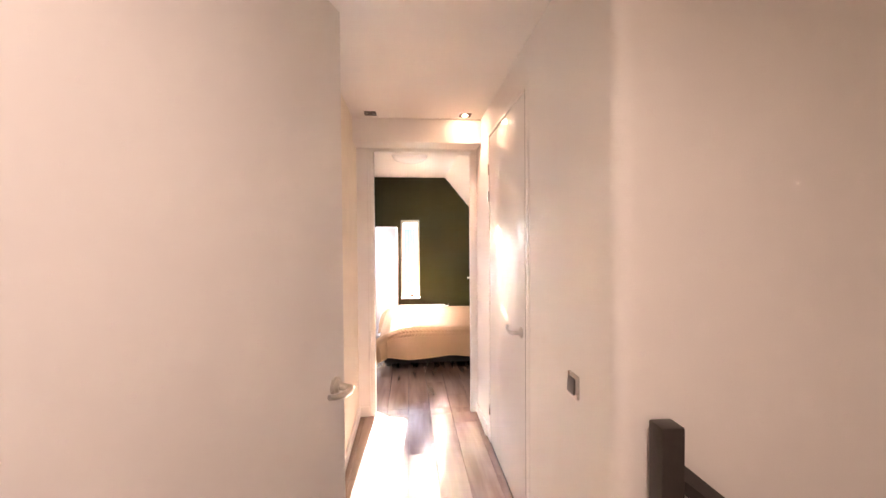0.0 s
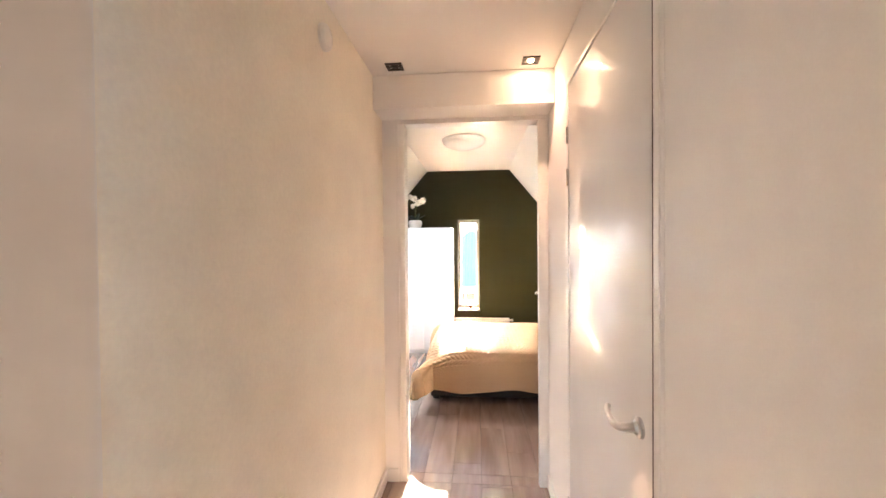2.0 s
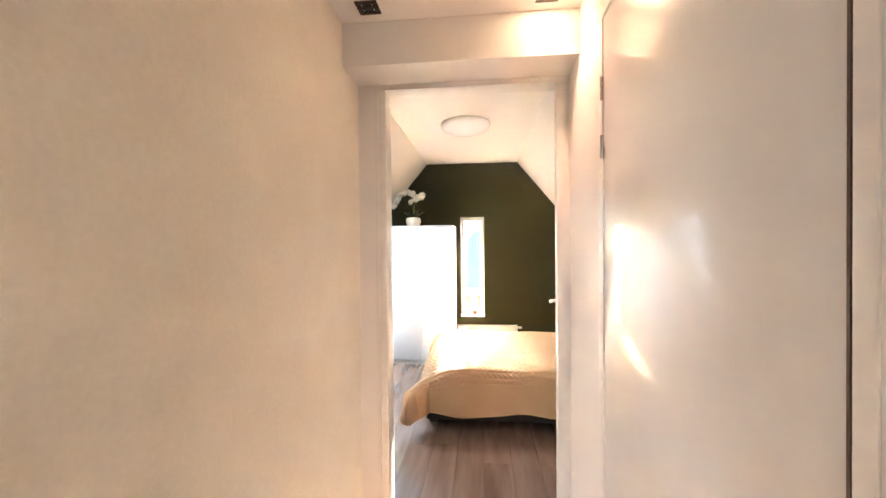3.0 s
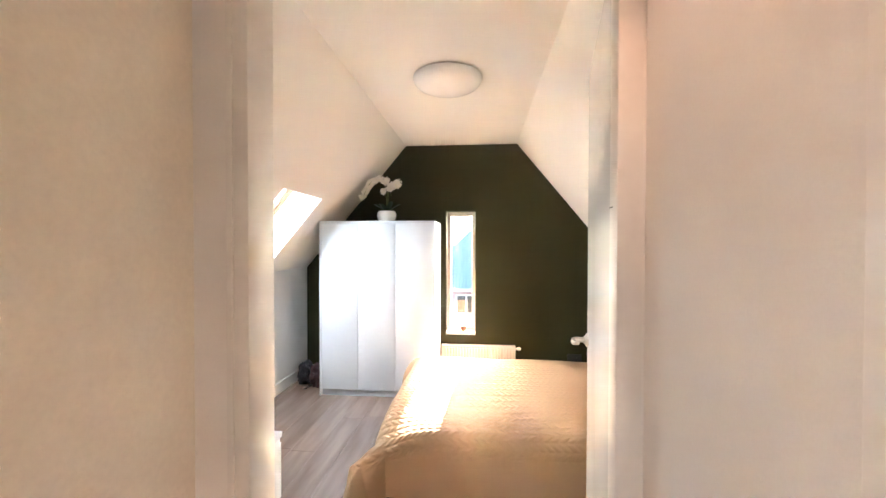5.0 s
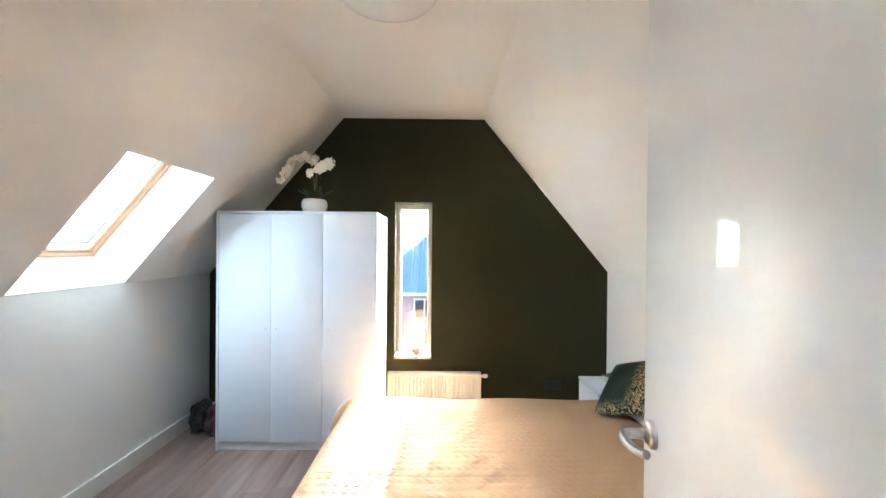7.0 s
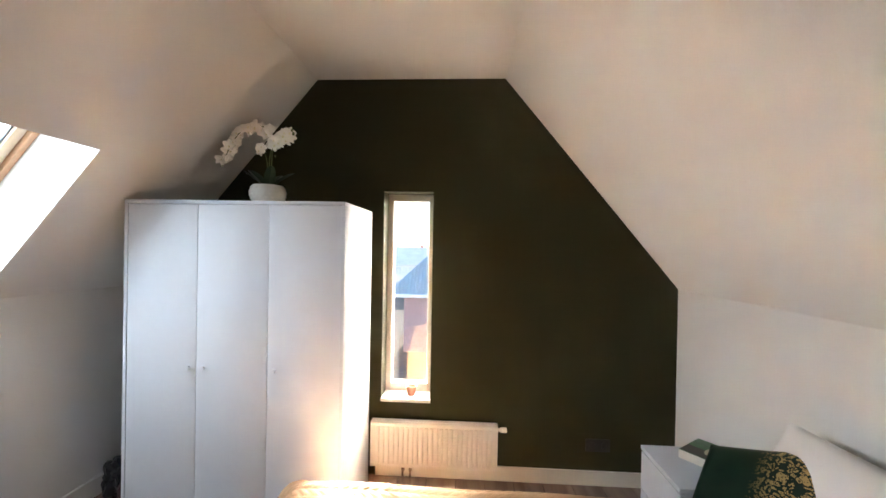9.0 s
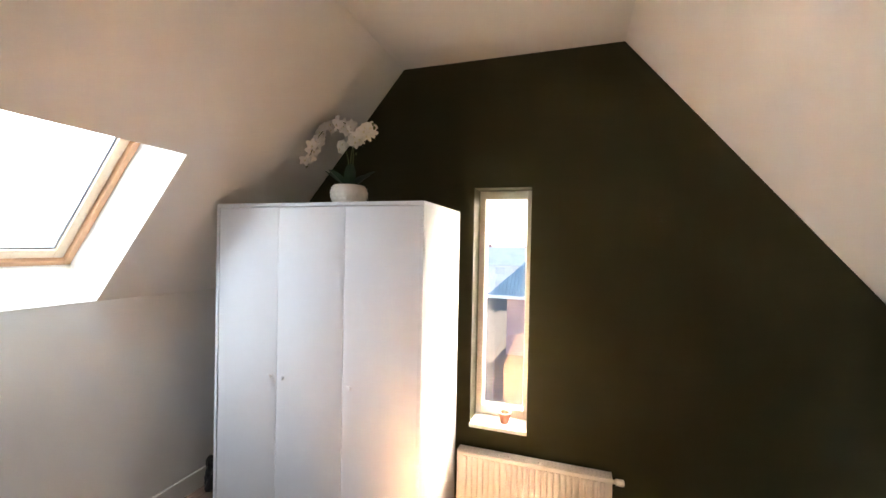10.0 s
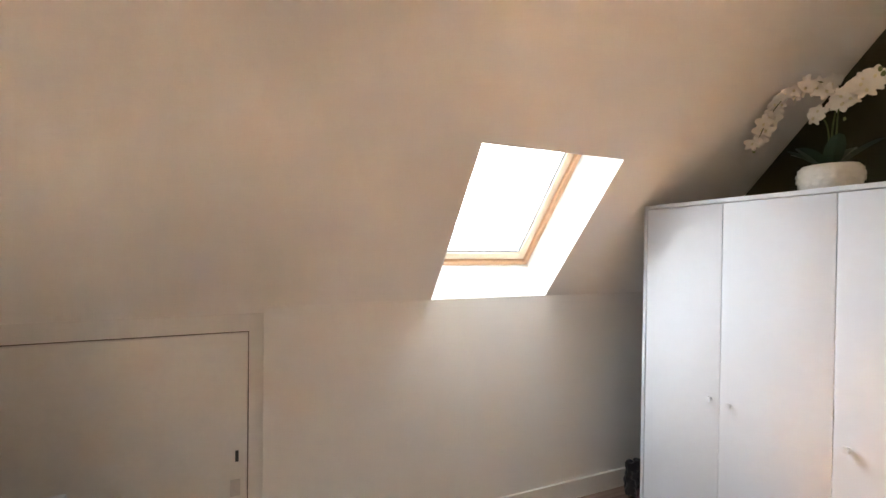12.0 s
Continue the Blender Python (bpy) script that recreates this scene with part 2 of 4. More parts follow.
def prism(bm, outline, lo, hi, axis="y"):
    """An outline of pairs, drawn out along an axis."""
    place = {"y": lambda a, b, c: (a, c, b), "x": lambda a, b, c: (c, a, b), "z": lambda a, b, c: (a, b, c)}[axis]
    a = [bm.verts.new(place(*p, lo)) for p in outline]
    b = [bm.verts.new(place(*p, hi)) for p in outline]
    n = len(outline)
    faces = [bm.faces.new(a), bm.faces.new(b[::-1])]
    faces += [bm.faces.new((a[i], b[i], b[(i + 1) % n], a[(i + 1) % n])) for i in range(n)]
    bmesh.ops.recalc_face_normals(bm, faces=faces)
    return bm


def link(name, bm, mat, smooth=False, crease=26):
    mesh = bpy.data.meshes.new(name)
    bm.to_mesh(mesh)
    bm.free()
    if smooth:
        mesh.polygons.foreach_set("use_smooth", [True] * len(mesh.polygons))
        mesh.set_sharp_from_angle(angle=radians(crease))
    mesh.materials.append(mat)
    return new(name, mesh)


def structure(name, bm, mat, label="", smooth=False):
    return tagged(link(name, bm, mat, smooth), label, name.split("_")[0], kind="structure")


def part(name, bm, mat, parent, label="", smooth=True):
    """One mesh under a thing or under a part, given in the parent's own space."""
    ob = link(name, bm, mat, smooth)
    ob.parent = parent
    if label:
        tagged(ob, label)
    return ob


def thing(name, label, category, m=None, group=""):
    ob = new(name)
    ob.empty_display_size = 0.1
    if m:
        ob.matrix_world = m
    return tagged(ob, label, category, group)


# ------------------------------------------------------------ bedroom shell
bm = bm_new()
panel(bm, [-2.6, WX0, WX1, 2.6], [-0.2, WZ0, WZ1, 3.0], [(1, 1)], 0.24, lambda u, v, w: (u, YN + w, v))
structure("wall_north", bm, GREEN, "dark olive green painted gable wall with a slit window")

bm = bm_new()
panel(bm, [-2.6, CL - 0.10, DX0 - 0.012, DX1 + 0.055, CR + 0.10, 2.6], [-0.2, -0.02, DZ + 0.012, 3.0], [(2, 1)], YS - YD, lambda u, v, w: (u, YD + w, v))
structure("wall_south", bm, WHITE, "white plastered wall with the bedroom doorway")

HY0, HY1, HZ0, HZ1 = -3.45, -2.553, 0.12, 1.145
HE, HX = HY1 + 0.062, XL - 0.022      # end of the plastered wall, and the face of the hatch frame set back behind it
bm = bm_new()
box(bm, (XL - 0.12, HE, -0.2), (XL, YN, ZKL))
structure("wall_west", bm, WHITE, "low white knee wall under the roof slope")

bm = bm_new()
prism(bm, [(XR, -0.2), (XR + 0.15, -0.2), (XR + 0.15, ZKR), (XR, ZKR - (XR - XBOX) * 1.2)], YS, YN)
structure("wall_east", bm, WHITE, "low white knee wall under the roof slope")
bm = bm_new()
prism(bm, [(XBOX, 0.0), (XR - 0.002, 0.0), (XR - 0.002, ZKR - (XR - XBOX) * 1.205 - 0.002), (XBOX, ZKR)], -1.30, YN)
structure("wall_boxing", bm, WHITE, "white boxed-out part of the knee wall beside the bed")

bm = bm_new()   # west slope with the skylight shaft
panel(bm, [YS, SKY0, SKY1, YN], [0, SV0, SV1, SLOPE_LEN], [(1, 1)], 0.28,
      lambda u, v, w: Vector((XL, u, ZKL)) + SLOPE * v + OUT * w)
panel(bm, [YS, HE], [-0.12, -0.001], [], 0.28, lambda u, v, w: Vector((XL, u, ZKL)) + SLOPE * v + OUT * w)
structure("ceiling_slope_west", bm, CEIL, "white sloping ceiling with a roof window shaft")
bm = bm_new()
er = Vector((XR - FR, 0, -(XR - FR) * (ZC - ZKR) / (XBOX - FR)))
en = Vector((-er.z, 0, er.x)).normalized() * 0.25
p0, p1 = Vector((FR, 0, ZC)), Vector((FR, 0, ZC)) + er
prism(bm, [(p0.x, p0.z), (p1.x, p1.z), (p1.x + en.x, p1.z + en.z), (p0.x + en.x, p0.z + en.z)], YS, YN)
structure("ceiling_slope_east", bm, CEIL, "white sloping ceiling")
bm = bm_new()
box(bm, (FL, YS, ZC), (FR, YN, ZC + 0.25))
structure("ceiling", bm, CEIL, "narrow flat strip of white ceiling")

# ------------------------------------------------------------ corridor and landing shell
bm = bm_new()   # corridor's west wall, with the doorway of the room beside it
LD0, LD1, LDZ = -6.705, -5.74, 2.30
panel(bm, [YB, LD0, LD1, YD], [-0.2, -0.02, LDZ, ZH], [(1, 1)], 0.10, lambda u, v, w: (CL - w, u, v))
structure("wall_corridor_west", bm, PAPER, "cream textured wallpaper on the corridor wall")
bm = bm_new()   # corridor's east wall, with a doorway
RD0, RD1, RDZ = -5.157, -4.12, 2.325
panel(bm, [YE + 0.05, RD0, RD1, YD], [-0.2, -0.02, RDZ, ZH], [(1, 1)], 0.10, lambda u, v, w: (CR + w, u, v))
structure("wall_corridor_east", bm, WHITE, "smooth off-white corridor wall")
bm = bm_new()
box(bm, (CR + 0.10, YE, -0.2), (XE, YE + 0.10, ZH))
structure("wall_stair", bm, WHITE, "off-white wall beside the stair")
bm = bm_new()   # rounded corner between the two
arc_pts = [(CR + 0.05 - 0.05 * math.cos(a), YE + 0.05 - 0.05 * math.sin(a)) for a in [i * math.pi / 16 for i in range(9)]]
prism(bm, arc_pts + [(CR + 0.10, YE), (CR + 0.10, YE + 0.05)], -0.2, ZH, "z")
structure("wall_stair_corner", bm, WHITE, "rounded plaster corner of the corridor wall", smooth=True)
bm = bm_new()
box(bm, (XE, YB, -0.2), (XE + 0.1, YE + 0.1, ZH))
structure("wall_landing_east", bm, WHITE, "plain off-white landing wall")
bm = bm_new()
box(bm, (CL - 0.1, YB - 0.12, -0.2), (XE + 0.1, YB, ZH))
structure("wall_landing_south", bm, WHITE, "plain off-white landing wall")
bm = bm_new()
box(bm, (CL - 0.1, YB - 0.12, ZH), (XE + 0.1, YD, ZH + 0.12))
structure("ceiling_corridor", bm, CEIL, "smooth white corridor ceiling")
bm = bm_new()
box(bm, (CL, -3.848, 2.325), (CR, YD, ZH - 0.002), 0.003)
structure("beam", bm, CEIL, "white boxed beam across the corridor ceiling")
bm = bm_new()
box(bm, (-2.6, YS, -0.2), (2.6, YN, -0.014))
box(bm, (CL - 0.1, YB, -0.2), (XE, YS, -0.014))
floor = structure("floor", bm, DARKWOOD, "greyish brown wood-look laminate floor")
# dark closets behind the two side doors
bm = bm_new()
box(bm, (CR + 0.6, RD0 - 0.2, 0), (CR + 0.65, RD1 + 0.2, ZH))
structure("wall_closet", bm, WHITE, "plain wall behind the corridor door")
bm = bm_new()
box(bm, (CL - 1.2, LD0 - 0.3, 0), (CL - 1.15, LD1 + 0.3, ZH))
structure("wall_side_room", bm, WHITE, "plain wall of the side room")

# ------------------------------------------------------------ skirting, frames, doors
def skirting(name, lo, hi):
    bm = bm_new()
    box(bm, lo, hi, 0.004)
    return tagged(link(name, bm, SATIN), "white painted skirting board", "baseboard", kind="structure")


SK = 0.015
skirting("baseboard_west", (XL, HY1 + 0.065, 0), (XL + SK, YN, 0.115))
skirting("baseboard_north", (-0.16, YN - SK, 0), (XBOX, YN, 0.095))
skirting("baseboard_north_corner", (XL + SK, YN - SK, 0), (-1.36, YN, 0.095))
skirting("baseboard_east", (XBOX - SK, -1.30, 0), (XBOX, YN - SK, 0.10))
skirting("baseboard_east_low", (XR - SK, YS, 0), (XR, -1.303, 0.10))
skirting("baseboard_south", (XL + SK, YS, 0), (DX0 - 0.06, YS + SK, 0.10))
skirting("baseboard_south_east", (DX1 + 0.06, YS, 0), (XR - SK, YS + SK, 0.10))
skirting("baseboard_corridor_west", (CL, LD1 + 0.06, 0), (CL + SK, YD, 0.085))
skirting("baseboard_corridor_stub", (CL + SK, YD - SK, 0), (DX0 - 0.055, YD, 0.085))
skirting("baseboard_corridor_east", (CR - SK, RD1 + 0.05, 0), (CR, YD, 0.085))
skirting("baseboard_corridor_east_near", (CR - SK, YE + 0.05, 0), (CR, RD0 - 0.03, 0.085))
skirting("baseboard_stair", (CR + 0.05, YE - SK, 0), (XE, YE, 0.085))


def door_frame(name, along, u0, u1, top, w0, w1, face, label):
    """Two jambs and a head round an opening; along gives the axis of the opening's width, w0 to w1 its depth."""
    ob = tagged(new(name), label, "door frame", kind="structure")
    for piece, (a, b, z0, z1) in (("jamb", (u0 - face, u0, 0, top)), ("jamb", (u1, u1 + face, 0, top)), ("head", (u0 - face, u1 + face, top, top + 0.028))):
        bm = bm_new()
        if along == "x":
            box(bm, (a, w0, z0), (b, w1, z1), 0.003)
        else:
            box(bm, (w0, a, z0), (w1, b, z1), 0.003)
        part(piece, bm, SATIN, ob)
    return ob


casing = tagged(new("door_frame_bedroom"), "white painted timber door frame with a rebate for the door", "door frame", kind="structure")
for piece, lo, hi in (("jamb", (DX0 - 0.038, YD - 0.006, 0), (DX0, YS + 0.006, DZ)), ("jamb", (DX1, YD - 0.006, 0), (DX1 + 0.054, -3.579, DZ)), ("head", (DX0 - 0.038, YD - 0.006, DZ), (DX1 + 0.054, YS + 0.006, DZ + 0.011))):
    bm = bm_new()
    box(bm, lo, hi, 0.003)
    part(piece, bm, SATIN, casing)
bm = bm_new()
box(bm, (DX1 - 0.001, -3.602, 1.6165), (DX1 + 0.002, -3.580, 1.6187), 0.0003)
part("hinge_leaf", bm, BLACK, casing, "thin dark hinge edge")
bm = bm_new()
box(bm, (DX0 - 0.055, YD - 0.009, 0), (DX0 - 0.038, YD + 0.0, DZ + 0.02), 0.002)
structure("trim_bedroom_door", bm, SATIN, "white painted cover strip beside the door frame")
door_frame("door_frame_corridor", "y", RD0 + 0.05, RD1 - 0.05, RDZ - 0.03, CR - 0.002, CR + 0.10, 0.052, "white painted timber door frame")
bm = bm_new()
box(bm, (CR - 0.006, RD0 + 0.018, 0), (CR - 0.002, RD0 + 0.048, RDZ - 0.03), 0.002)
structure("trim_corridor_door", bm, SATIN, "white painted cover strip on the lock side of the door")
# unseen bead added behind the leaf so that the lock-side gap goes dark
bm = bm_new()
box(bm, (CR + 0.044, RD0 + 0.05, 0), (CR + 0.07, RD0 + 0.08, RDZ - 0.03), 0.002)
structure("trim_corridor_door_stop", bm, SATIN, "unseen bead added behind the closed door to darken its gap")
# brown strip paints the shade in the gap between leaf and frame
bm = bm_new()
box(bm, (CR - 0.0055, RD0 + 0.0505, 0.004), (CR + 0.040, RD0 + 0.0550, RDZ - 0.035))
structure("trim_corridor_door_seal", bm, material("brown_gap_shade", (0.10, 0.07, 0.052), 0.7), "narrow brown strip for the shade in the gap at the lock side of the door")
door_frame("door_frame_side_room", "y", LD0 + 0.02, LD1 - 0.02, LDZ - 0.03, CL - 0.105, CL + 0.006, 0.05, "white painted timber door frame")


def lever_handle(parent, at, normal, along, z):
    """A round rose with a neck and a curved lever; normal and along are unit directions in the plan."""
    n, a = Vector((*normal, 0)), Vector((*along, 0))
    o = Vector((*at, z))
    m = Matrix((( a.x, 0, n.x, o.x), (a.y, 0, n.y, o.y), (0, 1, 0, o.z), (0, 0, 0, 1)))
    bm = bm_new()
    lathe(bm, [(0, 0.0), (0.029, 0.0), (0.029, 0.008), (0.027, 0.0105), (0.020, 0.013), (0.0145, 0.020), (0, 0.020)], 28, m)
    handle = part("handle", bm, METAL, parent, "satin nickel lever handle on a round rose")
    bm = bm_new()
    pts = curve_points([o + n * 0.012, o + n * 0.045, o + n * 0.062 + a * 0.012, o + n * 0.064 + a * 0.05, o + n * 0.060 + a * 0.09 + Vector((0, 0, 0.006)), o + n * 0.05 + a * 0.118 + Vector((0, 0, 0.013))], 6)
    tube(bm, pts, 0.0118, 14, 0.72)
    part("lever", bm, METAL, handle)
    return handle


def hinge(parent, at, z):
    bm = bm_new()
    lathe(bm, [(0, -0.04), (0.007, -0.04), (0.007, -0.002), (0.0062, 0), (0.007, 0.002), (0.007, 0.04), (0, 0.04)], 12, Matrix.Translation((*at, z)))
    part("hinge", bm, METAL, parent)


def door(name, pivot, free, height, thick, side, label, handles, gap=0.006, inset=0.062, hinges=(0.25, 1.85, 2.05)):
    """A flush leaf from its hinge line to its free edge; side is +1 or -1 for the way the leaf's thickness goes (left of the direction is +1)."""
    p, f = Vector(pivot), Vector(free)
    d = (f - p).normalized()
    nrm = Vector((-d.y, d.x)) * side
    ob = tagged(new(name), label, "door", kind="structure")
    length = (f - p).length
    m = Matrix(((d.x, nrm.x, 0, p.x), (d.y, nrm.y, 0, p.y), (0, 0, 1, 0), (0, 0, 0, 1)))
    bm = bm_new()
    box(bm, (0, 0, gap), (length, thick, height), 0.0025)
    bmesh.ops.transform(bm, matrix=m, verts=bm.verts)
    bmesh.ops.recalc_face_normals(bm, faces=bm.faces)
    leaf = part("leaf", bm, GLOSS, ob, "flush white gloss door leaf")
    for z, both in handles:
        spot = p + d * (length - inset)
        lever_handle(ob, spot, -nrm, -d, z)
        if both:
            lever_handle(ob, spot + nrm * thick, nrm, -d, z)
    bm = bm_new()
    box(bm, (length - 0.001, thick * 0.5 - 0.010, 0.95), (length + 0.0015, thick * 0.5 + 0.010, 1.18), 0.0008)
    bmesh.ops.transform(bm, matrix=m, verts=bm.verts)
    part("lock_plate", bm, METAL, ob)
    for z in hinges:
        hinge(ob, p - nrm * 0.004 - d * 0.002, z)
    return ob


door("door_bedroom", (0.577, -3.558), (0.744, -2.674), 2.285, 0.040, -1, "white gloss flush door standing open into the bedroom", [(1.112, True)], hinges=(0.25,))
door("door_corridor", (CR + 0.001, RD1 - 0.053), (CR + 0.001, RD0 + 0.0575), 2.288, 0.040, 1, "closed white gloss flush door with a lever handle", [(1.025, False)], inset=0.085)
door("door_side_room", (-0.512, -6.668), (-0.200, -5.770), 2.262, 0.040, 1, "white flush door standing ajar into the corridor", [(1.066, False)])

# ------------------------------------------------------------ slit window
win = tagged(new("window_slit"), "tall narrow window with a white timber frame", "window", kind="structure")
WY = 0.150
for name, lo, hi in (("window_frame", (WX0, WY, WZ0 + 0.02), (WX0 + 0.038, WY + 0.07, WZ1)), ("window_frame", (WX1 - 0.038, WY, WZ0 + 0.02), (WX1, WY + 0.07, WZ1)),
                     ("window_frame", (WX0 + 0.038, WY, WZ1 - 0.05), (WX1 - 0.038, WY + 0.07, WZ1)), ("window_frame", (WX0 + 0.038, WY, WZ0 + 0.02), (WX1 - 0.038, WY + 0.07, WZ0 + 0.075)),
                     ("glazing_bead", (WX0 + 0.038, WY + 0.02, WZ0 + 0.075), (WX0 + 0.044, WY + 0.06, WZ1 - 0.05)), ("glazing_bead", (WX1 - 0.044, WY + 0.02, WZ0 + 0.075), (WX1 - 0.038, WY + 0.06, WZ1 - 0.05))):
    bm = bm_new()
    box(bm, lo, hi, 0.004)
    part(name, bm, SATIN, win)
bm = bm_new()
box(bm, (WX0 + 0.042, WY + 0.034, WZ0 + 0.073), (WX1 - 0.042, WY + 0.042, WZ1 - 0.048))
part("pane", bm, GLASS, win, smooth=False).visible_shadow = False
bm = bm_new()
box(bm, (WX0 + 0.042, WY + 0.0505, WZ0 + 0.073), (WX1 - 0.042, WY + 0.0565, WZ1 - 0.048))
part("pane", bm, GLASS, win, smooth=False).visible_shadow = False
bm = bm_new()
box(bm, (WX0 - 0.002, -0.012, WZ0 - 0.002), (WX1 + 0.002, WY + 0.02, WZ0 + 0.02), 0.004)
part("window_sill", bm, SATIN, win, "white window board")
pot = thing("flower_pot", "small terracotta pot on the white window sill", "pot", Matrix.Translation((0.065, 0.075, WZ0 + 0.02)))
bm = bm_new()
lathe(bm, [(0, 0), (0.024, 0), (0.033, 0.045), (0.037, 0.046), (0.037, 0.062), (0.031, 0.062), (0.028, 0.02), (0, 0.02)], 24)
part("body", bm, TERRACOTTA, pot)

# ------------------------------------------------------------ roof window
roofwin = tagged(new("window_roof"), "pine-framed roof window at the end of a deep white shaft", "window", kind="structure")


def sky_bar(name, y0, y1, v0, v1, w0, w1, mat, label=""):
    """A bar of the roof window, in slope coordinates."""
    bm = bm_new()
    box(bm, (y0, v0, w0), (y1, v1, w1), 0.005)
    m = Matrix(((0, SLOPE.x, OUT.x, XL), (1, 0, 0, 0), (0, SLOPE.z, OUT.z, ZKL), (0, 0, 0, 1)))
    bmesh.ops.transform(bm, matrix=m, verts=bm.verts)
    bmesh.ops.recalc_face_normals(bm, faces=bm.faces)
    return part(name, bm, mat, roofwin, label)


W0 = 0.262
for a, b, c, d in ((SKY0 - 0.05, SKY0 + 0.030, SV0, SV1), (SKY1 - 0.030, SKY1 + 0.05, SV0, SV1), (SKY0 + 0.03, SKY1 - 0.03, SV0 - 0.05, SV0 + 0.030), (SKY0 + 0.03, SKY1 - 0.03, SV1 - 0.03, SV1 + 0.05)):
    inner = (max(a, SKY0 + 0.001), min(b, SKY1 - 0.001), max(c, SV0 + 0.001), min(d, SV1 - 0.001))
    sky_bar("frame", *inner, W0, W0 + 0.07, PINE)
SB = 0.078      # inner edge of the sash
for a, b, c, d in ((SKY0 + 0.034, SKY0 + SB, SV0 + 0.034, SV1 - 0.034), (SKY1 - SB, SKY1 - 0.034, SV0 + 0.034, SV1 - 0.034), (SKY0 + SB, SKY1 - SB, SV0 + 0.034, SV0 + SB + 0.004), (SKY0 + SB, SKY1 - SB, SV1 - 0.10, SV1 - 0.034)):
    sky_bar("sash", a, b, c, d, W0 + 0.018, W0 + 0.066, SKYLITPINE, "pine sash of the roof window, paled as if lit by the sky")
sky_bar("pane", SKY0 + SB - 0.002, SKY1 - SB + 0.002, SV0 + SB + 0.002, SV1 - 0.098, W0 + 0.042, W0 + 0.05, GLASS).visible_shadow = False
sky_bar("control_bar", SKY0 + 0.10, SKY1 - 0.10, SV1 - 0.088, SV1 - 0.072, W0 + 0.002, W0 + 0.016, METAL, "slim metal control bar")
SPACER = material("grey_glazing_spacer", (0.20, 0.22, 0.24), 0.4, metal=0.3, vary=0.05, bump=0)
for a, b, c, d in ((SKY0 + SB, SKY0 + SB + 0.007, SV0 + SB + 0.004, SV1 - 0.10), (SKY1 - SB - 0.007, SKY1 - SB, SV0 + SB + 0.004, SV1 - 0.10), (SKY0 + SB + 0.007, SKY1 - SB - 0.007, SV0 + SB + 0.004, SV0 + SB + 0.011)):
    sky_bar("spacer", a, b, c, d, W0 + 0.030, W0 + 0.0415, SPACER, "grey glazing spacer")

# ------------------------------------------------------------ hatch in the knee wall
hatch = tagged(new("hatch_door"), "low white cupboard door in the knee wall", "door", kind="structure")
bm = bm_new()
box(bm, (HX - 0.024, HY0 + 0.004, HZ0 + 0.004), (HX - 0.001, HY1 - 0.0055, HZ1 - 0.008), 0.003)
part("leaf", bm, SATIN, hatch)
for name, lo, hi in (("frame_side", (HX - 0.05, HY1, 0.0), (HX, HE - 0.002, ZKL - 0.03)), ("frame_side", (HX - 0.05, YS + 0.002, 0.0), (HX, HY0, ZKL - 0.03)), ("frame_top", (HX - 0.05, HY0, HZ1), (HX, HY1, ZKL - 0.03)), ("frame_bottom", (HX - 0.05, HY0, 0.0), (HX, HY1, HZ0))):
    bm = bm_new()
    box(bm, lo, hi, 0.002)
    part(name, bm, SATIN, hatch)
# added backing: stops light leaking in, its brown paints the shade in the gaps
bm = bm_new()
box(bm, (HX - 0.11, YS, -0.1), (HX - 0.0505, HE - 0.001, ZKL - 0.06))
part("rebate", bm, material("hatch_gap_shade", (0.10, 0.065, 0.04), 0.8), hatch, "brown backing behind the leaf, coloured for the shade in its gaps")
bm = bm_new()
box(bm, (HX - 0.001, -2.606, 0.555), (HX + 0.002, -2.592, 0.605), 0.0012)
part("keyhole", bm, BLACK, hatch, "dark keyhole")
bm = bm_new()
box(bm, (HX - 0.001, -2.625, 0.40), (HX + 0.004, -2.585, 0.475), 0.002)
part("lock_plate", bm, METAL, hatch, "small grey metal lock plate")

# ------------------------------------------------------------ wardrobe
def wardrobe(m):
    w, h, d = 1.17, 1.76, 0.575
    ob = thing("wardrobe", "white three-door wardrobe standing before the green wall", "wardrobe", m)
    t = 0.018
    for name, lo, hi in (("side_panel", (0, 0.0, 0), (t, d, h - t)), ("side_panel", (w - t, 0.0, 0), (w, d, h - t)), ("top", (0, 0.0, h - t), (w, d, h)), ("back", (t, d - 0.008, 0.07), (w - t, d - 0.002, h - t)),
                         ("plinth", (t, 0.022, 0), (w - t, 0.036, 0.062)), ("bottom", (t, 0.022, 0.062), (w - t, d - 0.008, 0.08))):
        bm = bm_new()
        box(bm, lo, hi, 0.0012)
        part(name, bm, FOIL, ob)
    wd = (w - 2 * t) / 3
    for i in range(3):
        bm = bm_new()
        x0 = t + wd * i
        box(bm, (x0 + 0.0011, 0.004, 0.066), (x0 + wd - 0.0011, 0.020, h - t - 0.003), 0.0012)
        dr = part("door", bm, FOIL, ob)
        kx = (x0 + wd - 0.036, x0 + 0.042, x0 + 0.040)[i]
        bm = bm_new()
        lathe(bm, [(0, 0), (0.007, 0), (0.0065, 0.010), (0.012, 0.016), (0.012, 0.021), (0, 0.023)], 16, Matrix.Translation((kx, 0.004, 0.895)) @ Matrix.Rotation(radians(90), 4, "X"))
        part("knob", bm, FOIL, dr, "small white knob")
    return ob


wardrobe(Matrix.Translation((-1.357, -0.672, 0)))

